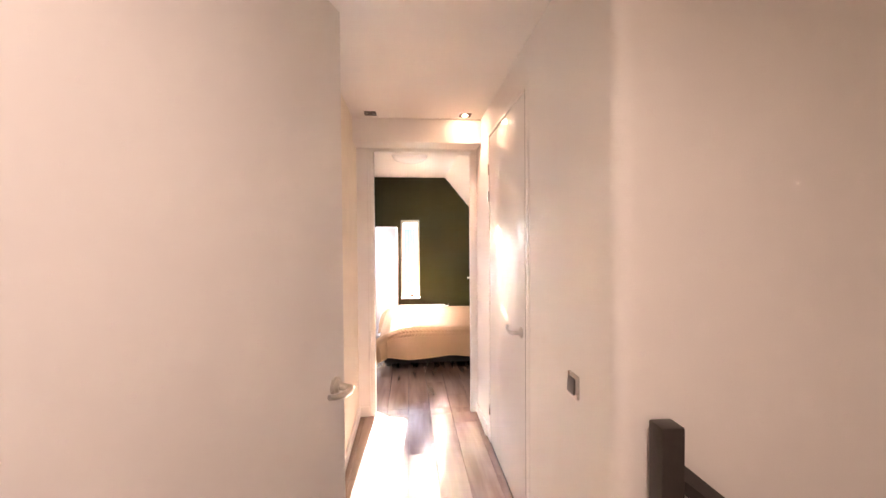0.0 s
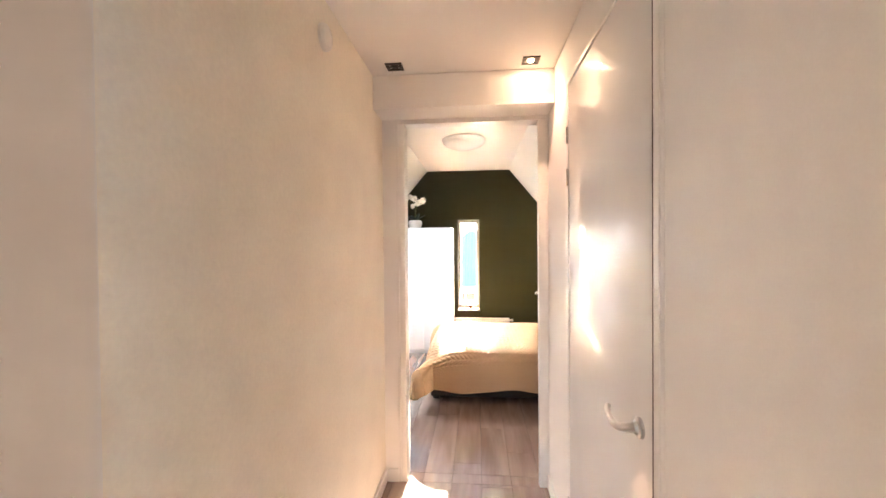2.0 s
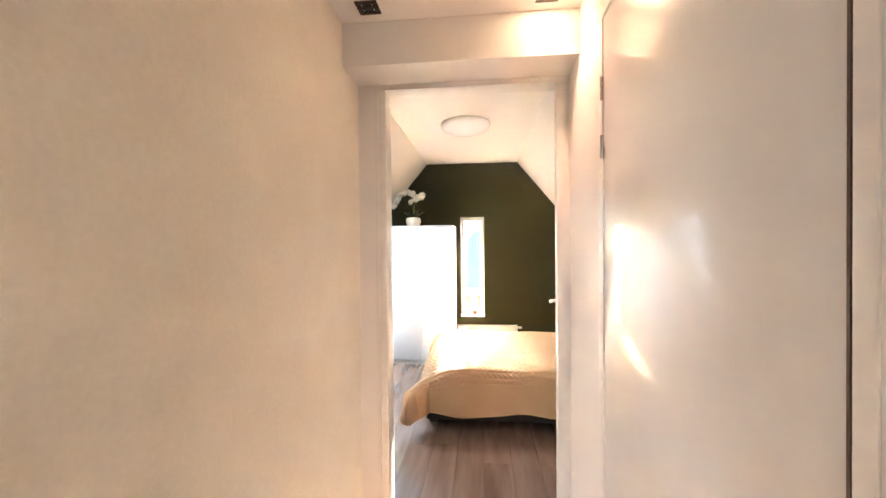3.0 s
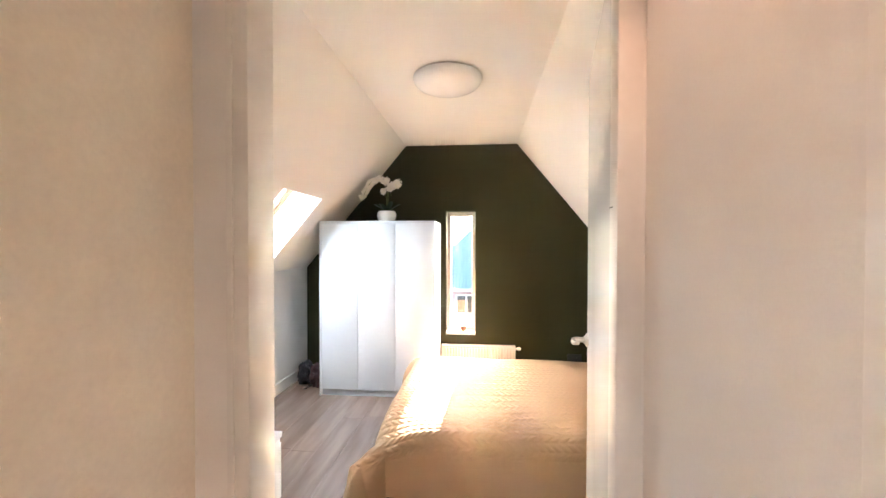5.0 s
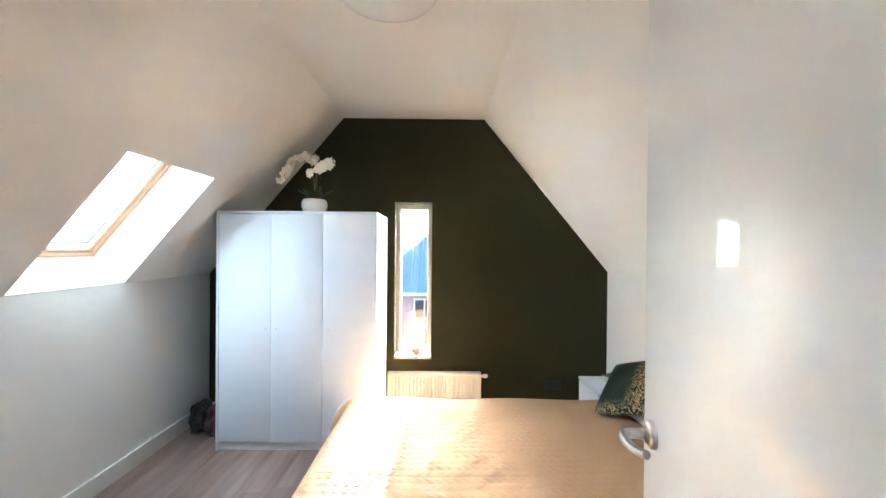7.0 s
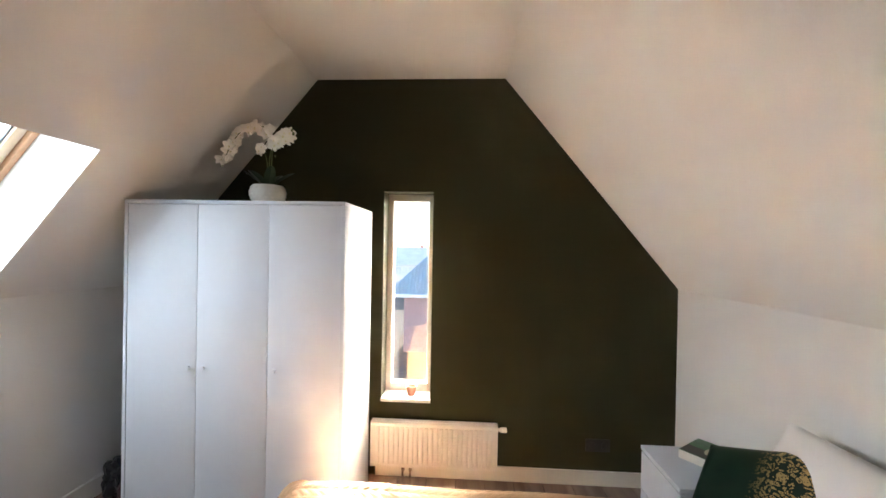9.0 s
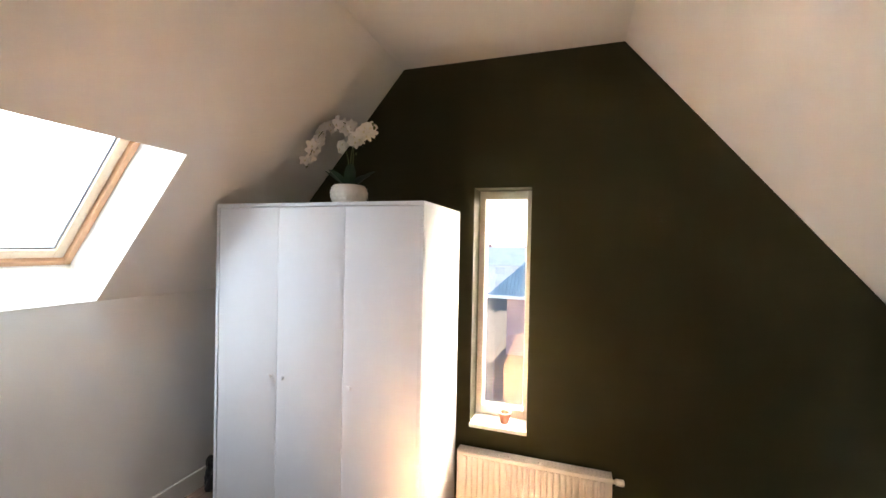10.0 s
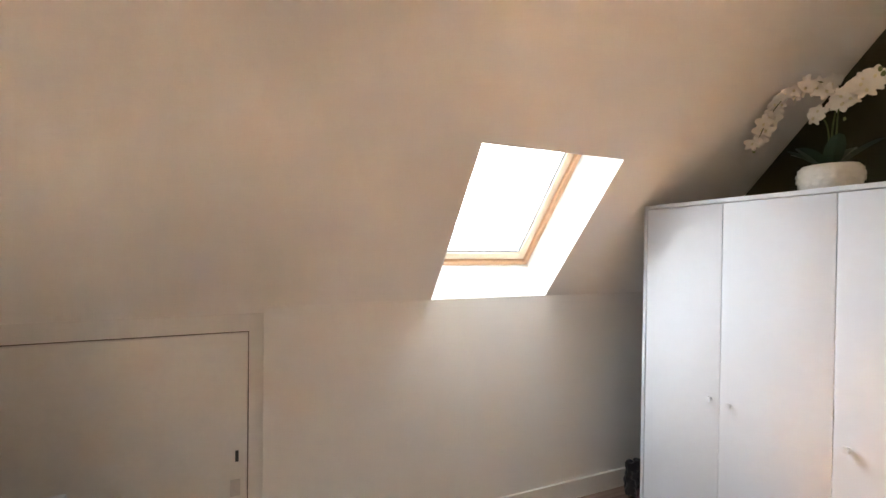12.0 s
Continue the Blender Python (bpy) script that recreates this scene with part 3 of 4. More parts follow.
# ------------------------------------------------------------ bed
BX0, BX1, BY0, BY1, BZ = -0.305, 1.775, -2.385, -0.915, 0.50
bed = thing("bed", "double bed with a dark fabric base", "bed")
bm = bm_new()
box(bm, (-0.295, -2.285, 0.035), (1.765, -1.075, 0.27), 0.012)
part("base", bm, BED, bed)
bm = bm_new()
box(bm, (-0.26, -2.29, 0.272), (1.77, -1.03, 0.46), 0.05)
part("mattress", bm, LINEN, bed)
for x in (-0.245, 1.68):
    for y in (-2.22, -1.14):
        bm = bm_new()
        box(bm, (x - 0.03, y - 0.03, 0), (x + 0.03, y + 0.03, 0.037), 0.004)
        part("foot", bm, BLACK, bed)


def coverlet():
    """A quilted cover laid over the bed: braided rows on top, edges rolling over and hanging in soft waves, flaring at the foot corners."""
    step = 0.0048
    hang = 0.36
    us = np.arange(BX0 - hang, 1.50, step)
    vs = np.arange(BY0 - hang, BY1 + hang, step)
    U, V = np.meshgrid(us, vs, indexing="ij")
    ex = np.maximum(0, BX0 + 0.05 - U)
    ey = np.where(V < BY0 + 0.05, BY0 + 0.05 - V, np.where(V > BY1 - 0.05, V - BY1 + 0.05, 0))
    sy = np.where(V < (BY0 + BY1) / 2, -1.0, 1.0)
    s = np.hypot(ex, ey)
    sn = np.where(s < 1e-6, 1, s)
    dx, dy = -ex / sn, sy * ey / sn
    r = 0.085
    arc = np.minimum(s, r * math.pi / 2)
    over = np.maximum(0, s - r * math.pi / 2)
    corner = np.clip(np.minimum(ex, ey) / 0.09, 0, 1)
    limit = np.minimum(over, (hang + 0.02) * (1 - 0.10 * corner))
    out = r * np.sin(arc / r) + limit * 0.03 + 0.15 * corner * (1 - np.exp(-s / 0.12))
    drop = r * (1 - np.cos(arc / r)) + limit * (0.985 - 0.03 * corner)
    wave = np.clip(over / 0.30, 0, 1) ** 1.3
    along = np.where(ey > ex, U, V)
    out = out + wave * (0.016 * np.sin(along * 9.3 + 0.6) + 0.010 * np.sin(along * 17.0 + 2.0))
    drop = drop + wave * (0.018 * np.sin(along * 6.1 + 1.0))
    # the braid: two slanted half rows to a pitch
    half = V / 0.047
    cell = np.floor(half)
    fr = half - cell
    slant = np.where(np.mod(cell, 2) < 1, 1.0, -1.0)
    jitter = 0.10 * np.sin(U * 21 + cell * 1.7)
    ph = U / 0.043 + slant * (fr - 0.5) * 1.05 + jitter
    leaf = np.abs(np.sin(math.pi * ph)) ** 0.36 * np.clip(np.sin(math.pi * fr), 0, 1) ** 0.38
    flatten = 1 - 0.65 * np.clip((U - 0.45) / 0.6, 0, 1)
    amp = 0.0078 * flatten * np.clip(1 - over / 0.05, 0.08, 1)
    relief = (leaf - 0.5) * amp
    sag = 0.006 * np.sin(U * 3.1 + 0.4) * np.sin(V * 4.3) + 0.004 * np.sin(U * 8.0 + V * 5.0) + 0.003 * np.sin(V * 13 - U * 4)
    droop = 0.075 * np.exp(-((U - BX0) ** 2 + (V - BY0) ** 2) / 0.022)
    ca, sa = np.cos(arc / r), np.sin(arc / r)
    X = np.clip(U, BX0 + 0.05, None) + dx * (out + relief * sa)
    Y = np.clip(V, BY0 + 0.05, BY1 - 0.05) + dy * (out + relief * sa)
    Z = np.maximum(BZ - drop - droop + sag + relief * ca, 0.02)
    n, m = U.shape
    co = np.stack([X, Y, Z], -1).reshape(-1, 3)
    idx = np.arange(n * m).reshape(n, m)
    quads = np.stack([idx[:-1, :-1], idx[1:, :-1], idx[1:, 1:], idx[:-1, 1:]], -1).reshape(-1, 4)
    mesh = bpy.data.meshes.new("cover")
    mesh.vertices.add(len(co))
    mesh.vertices.foreach_set("co", co.ravel())
    mesh.loops.add(quads.size)
    mesh.loops.foreach_set("vertex_index", quads.ravel())
    mesh.polygons.add(len(quads))
    mesh.polygons.foreach_set("loop_start", np.arange(0, quads.size, 4))
    mesh.polygons.foreach_set("use_smooth", [True] * len(quads))
    mesh.update(calc_edges=True)
    mesh.materials.append(QUILT)
    ob = new("bedspread", mesh)
    rim = np.concatenate([np.stack([X[::-4, 0], Y[::-4, 0], Z[::-4, 0]], -1), np.stack([X[0, ::4], Y[0, ::4], Z[0, ::4]], -1), np.stack([X[::4, -1], Y[::4, -1], Z[::4, -1]], -1)])
    hem = bm_new()
    tube(hem, rim.tolist(), 0.005, 6)
    part("hem", hem, QUILT, ob, "stitched hem of the bedspread")
    return tagged(ob, "sand-yellow quilted bedspread with braided rows over the bed", "bedspread")


QUILT = material("sand_quilt_cotton", (0.455, 0.272, 0.146), 0.8, vary=0.06, grain=330, bump=0.05, big=3, second=(0.505, 0.308, 0.175))
coverlet()


def cushion_mesh(bm, w, h, t, m, pinch=0.82, seed=0):
    """A stuffed square: full in the middle, thin at the seam, corners drawn out to points."""
    n = 22
    grids = []
    for sign in (1, -1):
        g = {}
        for i in range(n + 1):
            for j in range(n + 1):
                a, b = 2 * i / n - 1, 2 * j / n - 1
                edge = (1 - a ** 4) * (1 - b ** 4)
                wob = 0.012 * math.sin(5 * a + seed) * math.sin(4 * b + 1 + seed)
                z = sign * t / 2 * max(0, edge) ** 0.55 * (1 + wob * 6)
                ka, kb = 1 - (1 - pinch) * (1 - b * b) * 0.35, 1 - (1 - pinch) * (1 - a * a) * 0.35
                on = i in (0, n) or j in (0, n)
                key = (i, j)
                if sign == -1 and on:
                    g[key] = grids[0][key]
                else:
                    g[key] = bm.verts.new((a * w / 2 * ka, b * h / 2 * kb, 0 if on else z))
        grids.append(g)
        for i in range(n):
            for j in range(n):
                q = (g[i, j], g[i + 1, j], g[i + 1, j + 1], g[i, j + 1])
                bm.faces.new(q if sign == 1 else q[::-1])
    bmesh.ops.transform(bm, matrix=m, verts=bm.verts)
    return bm


def gold_spot_material():
    """Dark green satin, with a gold leopard print that thins out from two sides."""
    m = material("green_satin_gold_print", (0.004, 0.020, 0.011), 0.5, vary=0.25, grain=20, bump=0.02, big=5)
    n, l = m.node_tree.nodes, m.node_tree.links
    b = n["Principled BSDF"]
    tc = n.new("ShaderNodeTexCoord")
    vor = n.new("ShaderNodeTexVoronoi")
    vor.feature, vor.inputs["Scale"].default_value = "F1", 84
    nz = n.new("ShaderNodeTexNoise")
    nz.inputs["Scale"].default_value = 22
    mixv = n.new("ShaderNodeMix")
    mixv.data_type = "VECTOR"
    mixv.inputs["Factor"].default_value = 0.06
    l.new(tc.outputs["Object"], nz.inputs["Vector"])
    l.new(tc.outputs["Object"], mixv.inputs["A"])
    l.new(nz.outputs["Color"], mixv.inputs["B"])
    l.new(mixv.outputs["Result"], vor.inputs["Vector"])
    sep = n.new("ShaderNodeSeparateXYZ")
    l.new(tc.outputs["Object"], sep.inputs[0])
    mx = n.new("ShaderNodeMapRange")
    mx.inputs["From Min"].default_value, mx.inputs["From Max"].default_value = 0.02, 0.10
    l.new(sep.outputs["X"], mx.inputs["Value"])
    my = n.new("ShaderNodeMapRange")
    my.inputs["From Min"].default_value, my.inputs["From Max"].default_value = -0.12, -0.20
    l.new(sep.outputs["Y"], my.inputs["Value"])
    mask = n.new("ShaderNodeMath")
    mask.operation = "MAXIMUM"
    l.new(mx.outputs[0], mask.inputs[0])
    l.new(my.outputs[0], mask.inputs[1])
    spot = n.new("ShaderNodeMapRange")
    spot.inputs["From Min"].default_value, spot.inputs["From Max"].default_value = 0.50, 0.44
    l.new(vor.outputs["Distance"], spot.inputs["Value"])
    inner = n.new("ShaderNodeMapRange")
    inner.inputs["From Min"].default_value, inner.inputs["From Max"].default_value = 0.16, 0.22
    l.new(vor.outputs["Distance"], inner.inputs["Value"])
    ring = n.new("ShaderNodeMath")
    ring.operation = "MULTIPLY"
    l.new(spot.outputs[0], ring.inputs[0])
    l.new(inner.outputs[0], ring.inputs[1])
    fac = n.new("ShaderNodeMath")
    fac.operation = "MULTIPLY"
    l.new(ring.outputs[0], fac.inputs[0])
    l.new(mask.outputs[0], fac.inputs[1])
    base = b.inputs["Base Color"].links[0].from_socket
    mix = n.new("ShaderNodeMix")
    mix.data_type = "RGBA"
    mix.inputs["B"].default_value = (0.50, 0.34, 0.14, 1)
    l.new(fac.outputs[0], mix.inputs["Factor"])
    l.new(base, mix.inputs["A"])
    l.new(mix.outputs["Result"], b.inputs["Base Color"])
    b.inputs["Specular IOR Level"].default_value = 0.3
    return m


# white pillows at the head, and the green cushion leaning on them
def pillow(m, label, seed):
    bm = bm_new()
    cushion_mesh(bm, 0.66, 0.50, 0.17, Matrix.Identity(4), 0.9, seed)
    ob = link("pillow", bm, LINEN, True, 80)
    ob.matrix_world = m
    return tagged(ob, label, "pillow", "pillows on the bed")


pillow(pose(1.60, -1.38, 0.67, 62, 0, -84), "white cotton pillow leaning at the head of the bed", 0)
pillow(pose(1.60, -2.03, 0.66, 60, 0, -94), "white cotton pillow leaning at the head of the bed", 2)
bm = bm_new()
cushion_mesh(bm, 0.42, 0.42, 0.095, Matrix.Identity(4), 0.93, 1)
cush = link("cushion", bm, gold_spot_material(), True, 80)
cush.matrix_world = pose(1.450, -1.168, 0.660, 40.0, -21.0, -64.0)
tagged(cush, "dark green satin cushion with a gold leopard print", "cushion")

# ------------------------------------------------------------ night stand, book
ns = thing("nightstand", "small white bedside cabinet with a drawer", "nightstand", Matrix.Translation((1.385, -0.845, 0)))
NW, ND, NH = 0.385, 0.39, 0.495
for name, lo, hi, in (("top", (-0.004, 0, NH - 0.02), (NW, ND, NH)), ("side_panel", (0.018, 0, 0), (NW, 0.016, NH - 0.02)), ("side_panel", (0.018, ND - 0.016, 0), (NW, ND, NH - 0.02)), ("back", (NW - 0.01, 0.016, 0.03), (NW, ND - 0.016, NH - 0.02)), ("drawer_front", (0, 0.002, 0.27), (0.016, ND - 0.002, NH - 0.032)), ("drawer_front", (0, 0.002, 0.035), (0.016, ND - 0.002, 0.262))):
    bm = bm_new()
    box(bm, lo, hi, 0.0015)
    part(name, bm, FOIL, ns)
BOOKGREEN = material("green_book_cover", (0.02, 0.12, 0.05), 0.3, vary=0.3, grain=30, bump=0.0, big=14, second=(0.05, 0.22, 0.08))
BOOKPAGE = material("book_pages", (0.78, 0.76, 0.70), 0.8, vary=0.06, grain=300, bump=0.05)
BOOKDARK = material("dark_cover_print", (0.03, 0.028, 0.02), 0.3, vary=0.3, bump=0)
BOOKCREAM = material("cream_cover_print", (0.55, 0.52, 0.40), 0.35, vary=0.1, bump=0)
book = thing("book", "thick white-edged book with a green cover on the bedside cabinet", "book", pose(1.655, -0.576, NH, 0, 0, 37))
bm = bm_new()
box(bm, (-0.105, -0.088, 0.0), (0.105, 0.088, 0.042), 0.002)
part("pages", bm, BOOKPAGE, book)
bm = bm_new()
box(bm, (-0.103, -0.086, 0.042), (0.103, 0.086, 0.0445), 0.001)
cover = part("cover", bm, BOOKGREEN, book)
bm = bm_new()
box(bm, (-0.102, -0.085, 0.0445), (-0.012, 0.085, 0.0449))
part("printed_band", bm, BOOKDARK, cover, "dark printed band")
bm = bm_new()
lathe(bm, [(0, 0.0449), (0.042, 0.0449), (0.042, 0.0453), (0, 0.0453)], 28, Matrix.Translation((-0.01, -0.03, 0)) @ Matrix.Diagonal((1.2, 0.8, 1, 1)))
part("printed_shape", bm, BOOKCREAM, cover, "cream printed oval")

# ------------------------------------------------------------ chest of drawers beside the doorway
chest = thing("chest_of_drawers", "low white chest of drawers beside the bedroom doorway", "dresser", Matrix.Translation((-1.333, -3.498, 0)))
CWD, CDP, CHT = 0.80, 0.48, 0.78
for name, lo, hi in (("top", (0, 0, CHT - 0.022), (CWD, CDP + 0.012, CHT)), ("side_panel", (0, 0, 0), (0.03, CDP - 0.004, CHT - 0.022)), ("side_panel", (CWD - 0.03, 0, 0), (CWD, CDP - 0.004, CHT - 0.022)), ("back", (0.03, 0.0, 0.05), (CWD - 0.03, 0.006, CHT - 0.022)), ("plinth", (0.03, CDP - 0.06, 0), (CWD - 0.03, CDP - 0.045, 0.06))):
    bm = bm_new()
    box(bm, lo, hi, 0.002)
    part(name, bm, FOIL, chest)
for i in range(3):
    bm = bm_new()
    z0 = 0.045 + i * 0.234
    box(bm, (0.004, CDP - 0.004 + 0.0, z0), (CWD - 0.004, CDP + 0.012, z0 + 0.222), 0.0015)
    part("drawer_front", bm, FOIL, chest)

# ------------------------------------------------------------ radiator
rad = thing("radiator", "white panel radiator under the slit window", "radiator")
RX0, RX1, RZ0, RZ1 = -0.175, 0.648, 0.105, 0.395
bm = bm_new()
n = 24
prof = [(RX0, 0.0)]
for i in range(n):
    a = RX0 + 0.03 + (RX1 - RX0 - 0.06) * i / n
    p = (RX1 - RX0 - 0.06) / n
    prof += [(a + 0.12 * p, 0.003), (a + 0.26 * p, -0.006), (a + 0.74 * p, -0.006), (a + 0.88 * p, 0.003)]
prof += [(RX1, 0.0), (RX1, 0.012), (RX0, 0.012)]
prism(bm, [(x, y - 0.098) for x, y in prof], RZ0 + 0.022, RZ1 - 0.028, "z")
box(bm, (RX0, -0.098, RZ0), (RX1, -0.086, RZ0 + 0.022), 0.003)
box(bm, (RX0, -0.098, RZ1 - 0.028), (RX1, -0.086, RZ1 - 0.006), 0.003)
part("front_panel", bm, RADIATOR, rad)
bm = bm_new()
box(bm, (RX0, -0.045, RZ0), (RX1, -0.035, RZ1 - 0.006), 0.003)
part("back_panel", bm, RADIATOR, rad)
for x in (RX0, RX1 - 0.002):
    bm = bm_new()
    box(bm, (x - 0.001, -0.098, RZ0 + 0.004), (x + 0.003, -0.035, RZ1), 0.001)
    part("side_cover", bm, RADIATOR, rad)
bm = bm_new()
for i in range(40):
    x = RX0 + 0.012 + (RX1 - RX0 - 0.024) * i / 39
    box(bm, (x - 0.005, -0.090, RZ1 - 0.004), (x + 0.005, -0.043, RZ1 - 0.001))
for y in (-0.094, -0.066, -0.040):
    box(bm, (RX0, y - 0.004, RZ1 - 0.003), (RX1, y + 0.004, RZ1))
part("top_grille", bm, RADIATOR, rad, smooth=False)
bm = bm_new()
lathe(bm, [(0, 0), (0.010, 0), (0.010, 0.016), (0.0165, 0.02), (0.0175, 0.055), (0.012, 0.06), (0, 0.06)], 18, Matrix.Translation((RX1, -0.066, RZ1 - 0.032)) @ Matrix.Rotation(radians(90), 4, "Y"))
part("valve_knob", bm, SATIN, rad, "white thermostat knob")
for x in (0.035, 0.085):
    bm = bm_new()
    tube(bm, [(x, -0.066, 0.0), (x, -0.066, 0.11)], 0.0075, 12)
    lathe(bm, [(0, 0), (0.013, 0), (0.013, 0.03), (0, 0.03)], 6, Matrix.Translation((x, -0.066, 0.072)))
    part("pipe", bm, CHROME, rad, "chrome connection pipe")

# ------------------------------------------------------------ sockets, switch, detector
sock = thing("double_socket", "black double wall socket on the green wall", "socket", Matrix.Translation((1.306, -0.001, 0.262)))
bm = bm_new()
box(bm, (-0.078, -0.010, -0.041), (0.078, 0.0, 0.041), 0.004)
part("plate", bm, BLACK, sock)
for x in (-0.038, 0.038):
    bm = bm_new()
    lathe(bm, [(0, 0), (0.021, 0), (0.022, 0.003), (0.0195, 0.003), (0.0185, 0.0008), (0, 0.0008)], 24, Matrix.Translation((x, -0.010, 0)) @ Matrix.Rotation(radians(90), 4, "X"))
    part("outlet", bm, BLACK, sock)
SWITCH = material("grey_switch_plastic", (0.075, 0.072, 0.068), 0.35, vary=0.1, bump=0.0)
sw = thing("light_switch", "anthracite rocker light switch on the corridor wall", "switch", Matrix.Translation((CR, -5.702, 0.992)))
bm = bm_new()
box(bm, (-0.011, -0.042, -0.042), (0.0, 0.042, 0.042), 0.004)
part("frame", bm, METAL, sw)
bm = bm_new()
box(bm, (-0.018, -0.029, -0.029), (-0.010, 0.029, 0.029), 0.003, pose(0, 0, 0, 0, 4, 0))
part("rocker", bm, SWITCH, sw)
det = thing("wall_sounder", "round white detector on the wallpapered corridor wall", "detector", Matrix.Translation((CL, -4.60, 2.355)))
bm = bm_new()
lathe(bm, [(0, 0), (0.052, 0), (0.052, 0.012), (0.047, 0.022), (0.036, 0.028), (0.034, 0.025), (0.0, 0.028)], 32, Matrix.Rotation(radians(90), 4, "Y"))
part("housing", bm, SATIN, det)

# ------------------------------------------------------------ lamps
lampc = thing("ceiling_lamp", "round opal ceiling lamp, switched off", "lamp", Matrix.Translation((0.035, -1.845, ZC)))
bm = bm_new()
lathe(bm, [(0, 0), (0.205, 0), (0.209, -0.012), (0.209, -0.024), (0.20, -0.03), (0, -0.03)], 56)
part("base_ring", bm, SATIN, lampc, "white base ring")
bm = bm_new()
lathe(bm, [(0.224, -0.002), (0.232, -0.008), (0.232, -0.020), (0.226, -0.040), (0.205, -0.064), (0.165, -0.082), (0.11, -0.102), (0.055, -0.112), (0, -0.115)], 56)
part("shade", bm, OPAL, lampc, "glossy opal shade")
SPOTFACE = material("dark_spot_bezel", (0.05, 0.036, 0.028), 0.35, metal=0.6, vary=0.2, bump=0)
GLOW = bpy.data.materials.new("halogen_bulb")
GLOW.use_nodes = True
GLOW.node_tree.nodes["Principled BSDF"].inputs["Emission Color"].default_value = (1.0, 0.72, 0.5, 1)
GLOW.node_tree.nodes["Principled BSDF"].inputs["Emission Strength"].default_value = 12
# the third spot, over the landing, is unseen and added with its fill light
for x, y, on in ((-0.276, -3.955, False), (0.468, -3.955, True), (0.12, -7.35, True)):
    sp = thing("recessed_spot", ("lit square" if on else "unlit square") + " recessed spotlight in the corridor ceiling", "spotlight", Matrix.Translation((x, y, ZH)), "corridor ceiling spots")
    bm = bm_new()
    k = 0.046
    for a, b in (((-k, -k), (k, -0.026)), ((-k, 0.026), (k, k)), ((-k, -0.026), (-0.026, 0.026)), ((0.026, -0.026), (k, 0.026))):
        box(bm, (*a, -0.006), (*b, 0.0), 0.001)
    part("bezel", bm, SPOTFACE, sp)
    bm = bm_new()
    lathe(bm, [(0, -0.001), (0.0255, -0.001), (0.0255, -0.003), (0.020, -0.0035), (0.017, -0.0015), (0, -0.0015)], 24)
    part("reflector", bm, SPOTFACE, sp)
    bm = bm_new()
    lathe(bm, [(0, -0.002), (0.016, -0.002), (0.014, -0.006), (0, -0.008)], 20)
    part("bulb", bm, GLOW if on else BLACK, sp)

# ------------------------------------------------------------ stair newel and rail
newel = thing("newel_post", "dark stained square newel post with a sloping handrail", "post")
bm = bm_new()
box(bm, (0.688, -6.094, 0), (0.754, -6.032, 1.012), 0.006)
part("post", bm, DARKWOOD, newel)
bm = bm_new()
tube(bm, [(0.75, -6.063, 0.87), (1.78, -6.063, 0.03)], 0.032, 4)
part("handrail", bm, DARKWOOD, newel, smooth=False)

# ------------------------------------------------------------ orchid on the wardrobe
orchid = thing("orchid", "white orchid in a squat white pot on the wardrobe", "plant", Matrix.Translation((-0.730, -0.40, 1.76)))
POT = [(0, 0.0), (0.066, 0.0), (0.072, 0.004), (0.090, 0.032), (0.099, 0.060), (0.100, 0.080), (0.094, 0.102), (0.084, 0.117), (0.078, 0.118), (0.082, 0.105), (0.087, 0.09), (0.0, 0.088)]
bm = bm_new()
lathe(bm, POT, 44)
opot = part("pot", bm, CERAMIC, orchid, "squat white ceramic pot with pressed dots")
bm = bm_new()
for row in range(5):
    for k in range(18):
        a = 2 * math.pi * (k + 0.5 * (row % 2)) / 18
        z = 0.022 + row * 0.019
        i = next(i for i in range(2, 8) if POT[i][1] <= z < POT[i + 1][1])
        f = (z - POT[i][1]) / (POT[i + 1][1] - POT[i][1])
        rr = POT[i][0] + (POT[i + 1][0] - POT[i][0]) * f
        m = Matrix.Translation((rr * math.cos(a), rr * math.sin(a), z)) @ Matrix.Rotation(a, 4, "Z") @ Matrix.Diagonal((0.14, 1.0, 0.8, 1))
        bmesh.ops.create_icosphere(bm, subdivisions=1, radius=0.0125, matrix=m)
part("dots", bm, CERAMIC, opot)
bm = bm_new()
lathe(bm, [(0, 0.108), (0.079, 0.106), (0.079, 0.092), (0, 0.092)], 24)
part("soil", bm, DARKWOOD, orchid)
rnd = random.Random(4)


def leaf_blade(bm, base, way, length, width, droop):
    """A strap leaf: folded along its rib, arching over."""
    w = Vector((math.cos(way), math.sin(way), 0))
    s = Vector((-w.y, w.x, 0))
    rows = []
    for i in range(11):
        t = i / 10
        p = Vector(base) + w * length * t * 0.85 + Vector((0, 0, length * (0.75 * t - droop * t * t)))
        half = width * math.sin(math.pi * min(0.97, t * 0.8 + 0.15)) ** 0.7 * (1 if t < 0.9 else (1 - t) * 8 + 0.2)
        rows.append([bm.verts.new(p + s * half * k + Vector((0, 0, abs(k) * half * 0.35))) for k in (-1, -0.5, 0, 0.5, 1)])
    for a, b in zip(rows, rows[1:]):
        for k in range(4):
            bm.faces.new((a[k], a[k + 1], b[k + 1], b[k]))


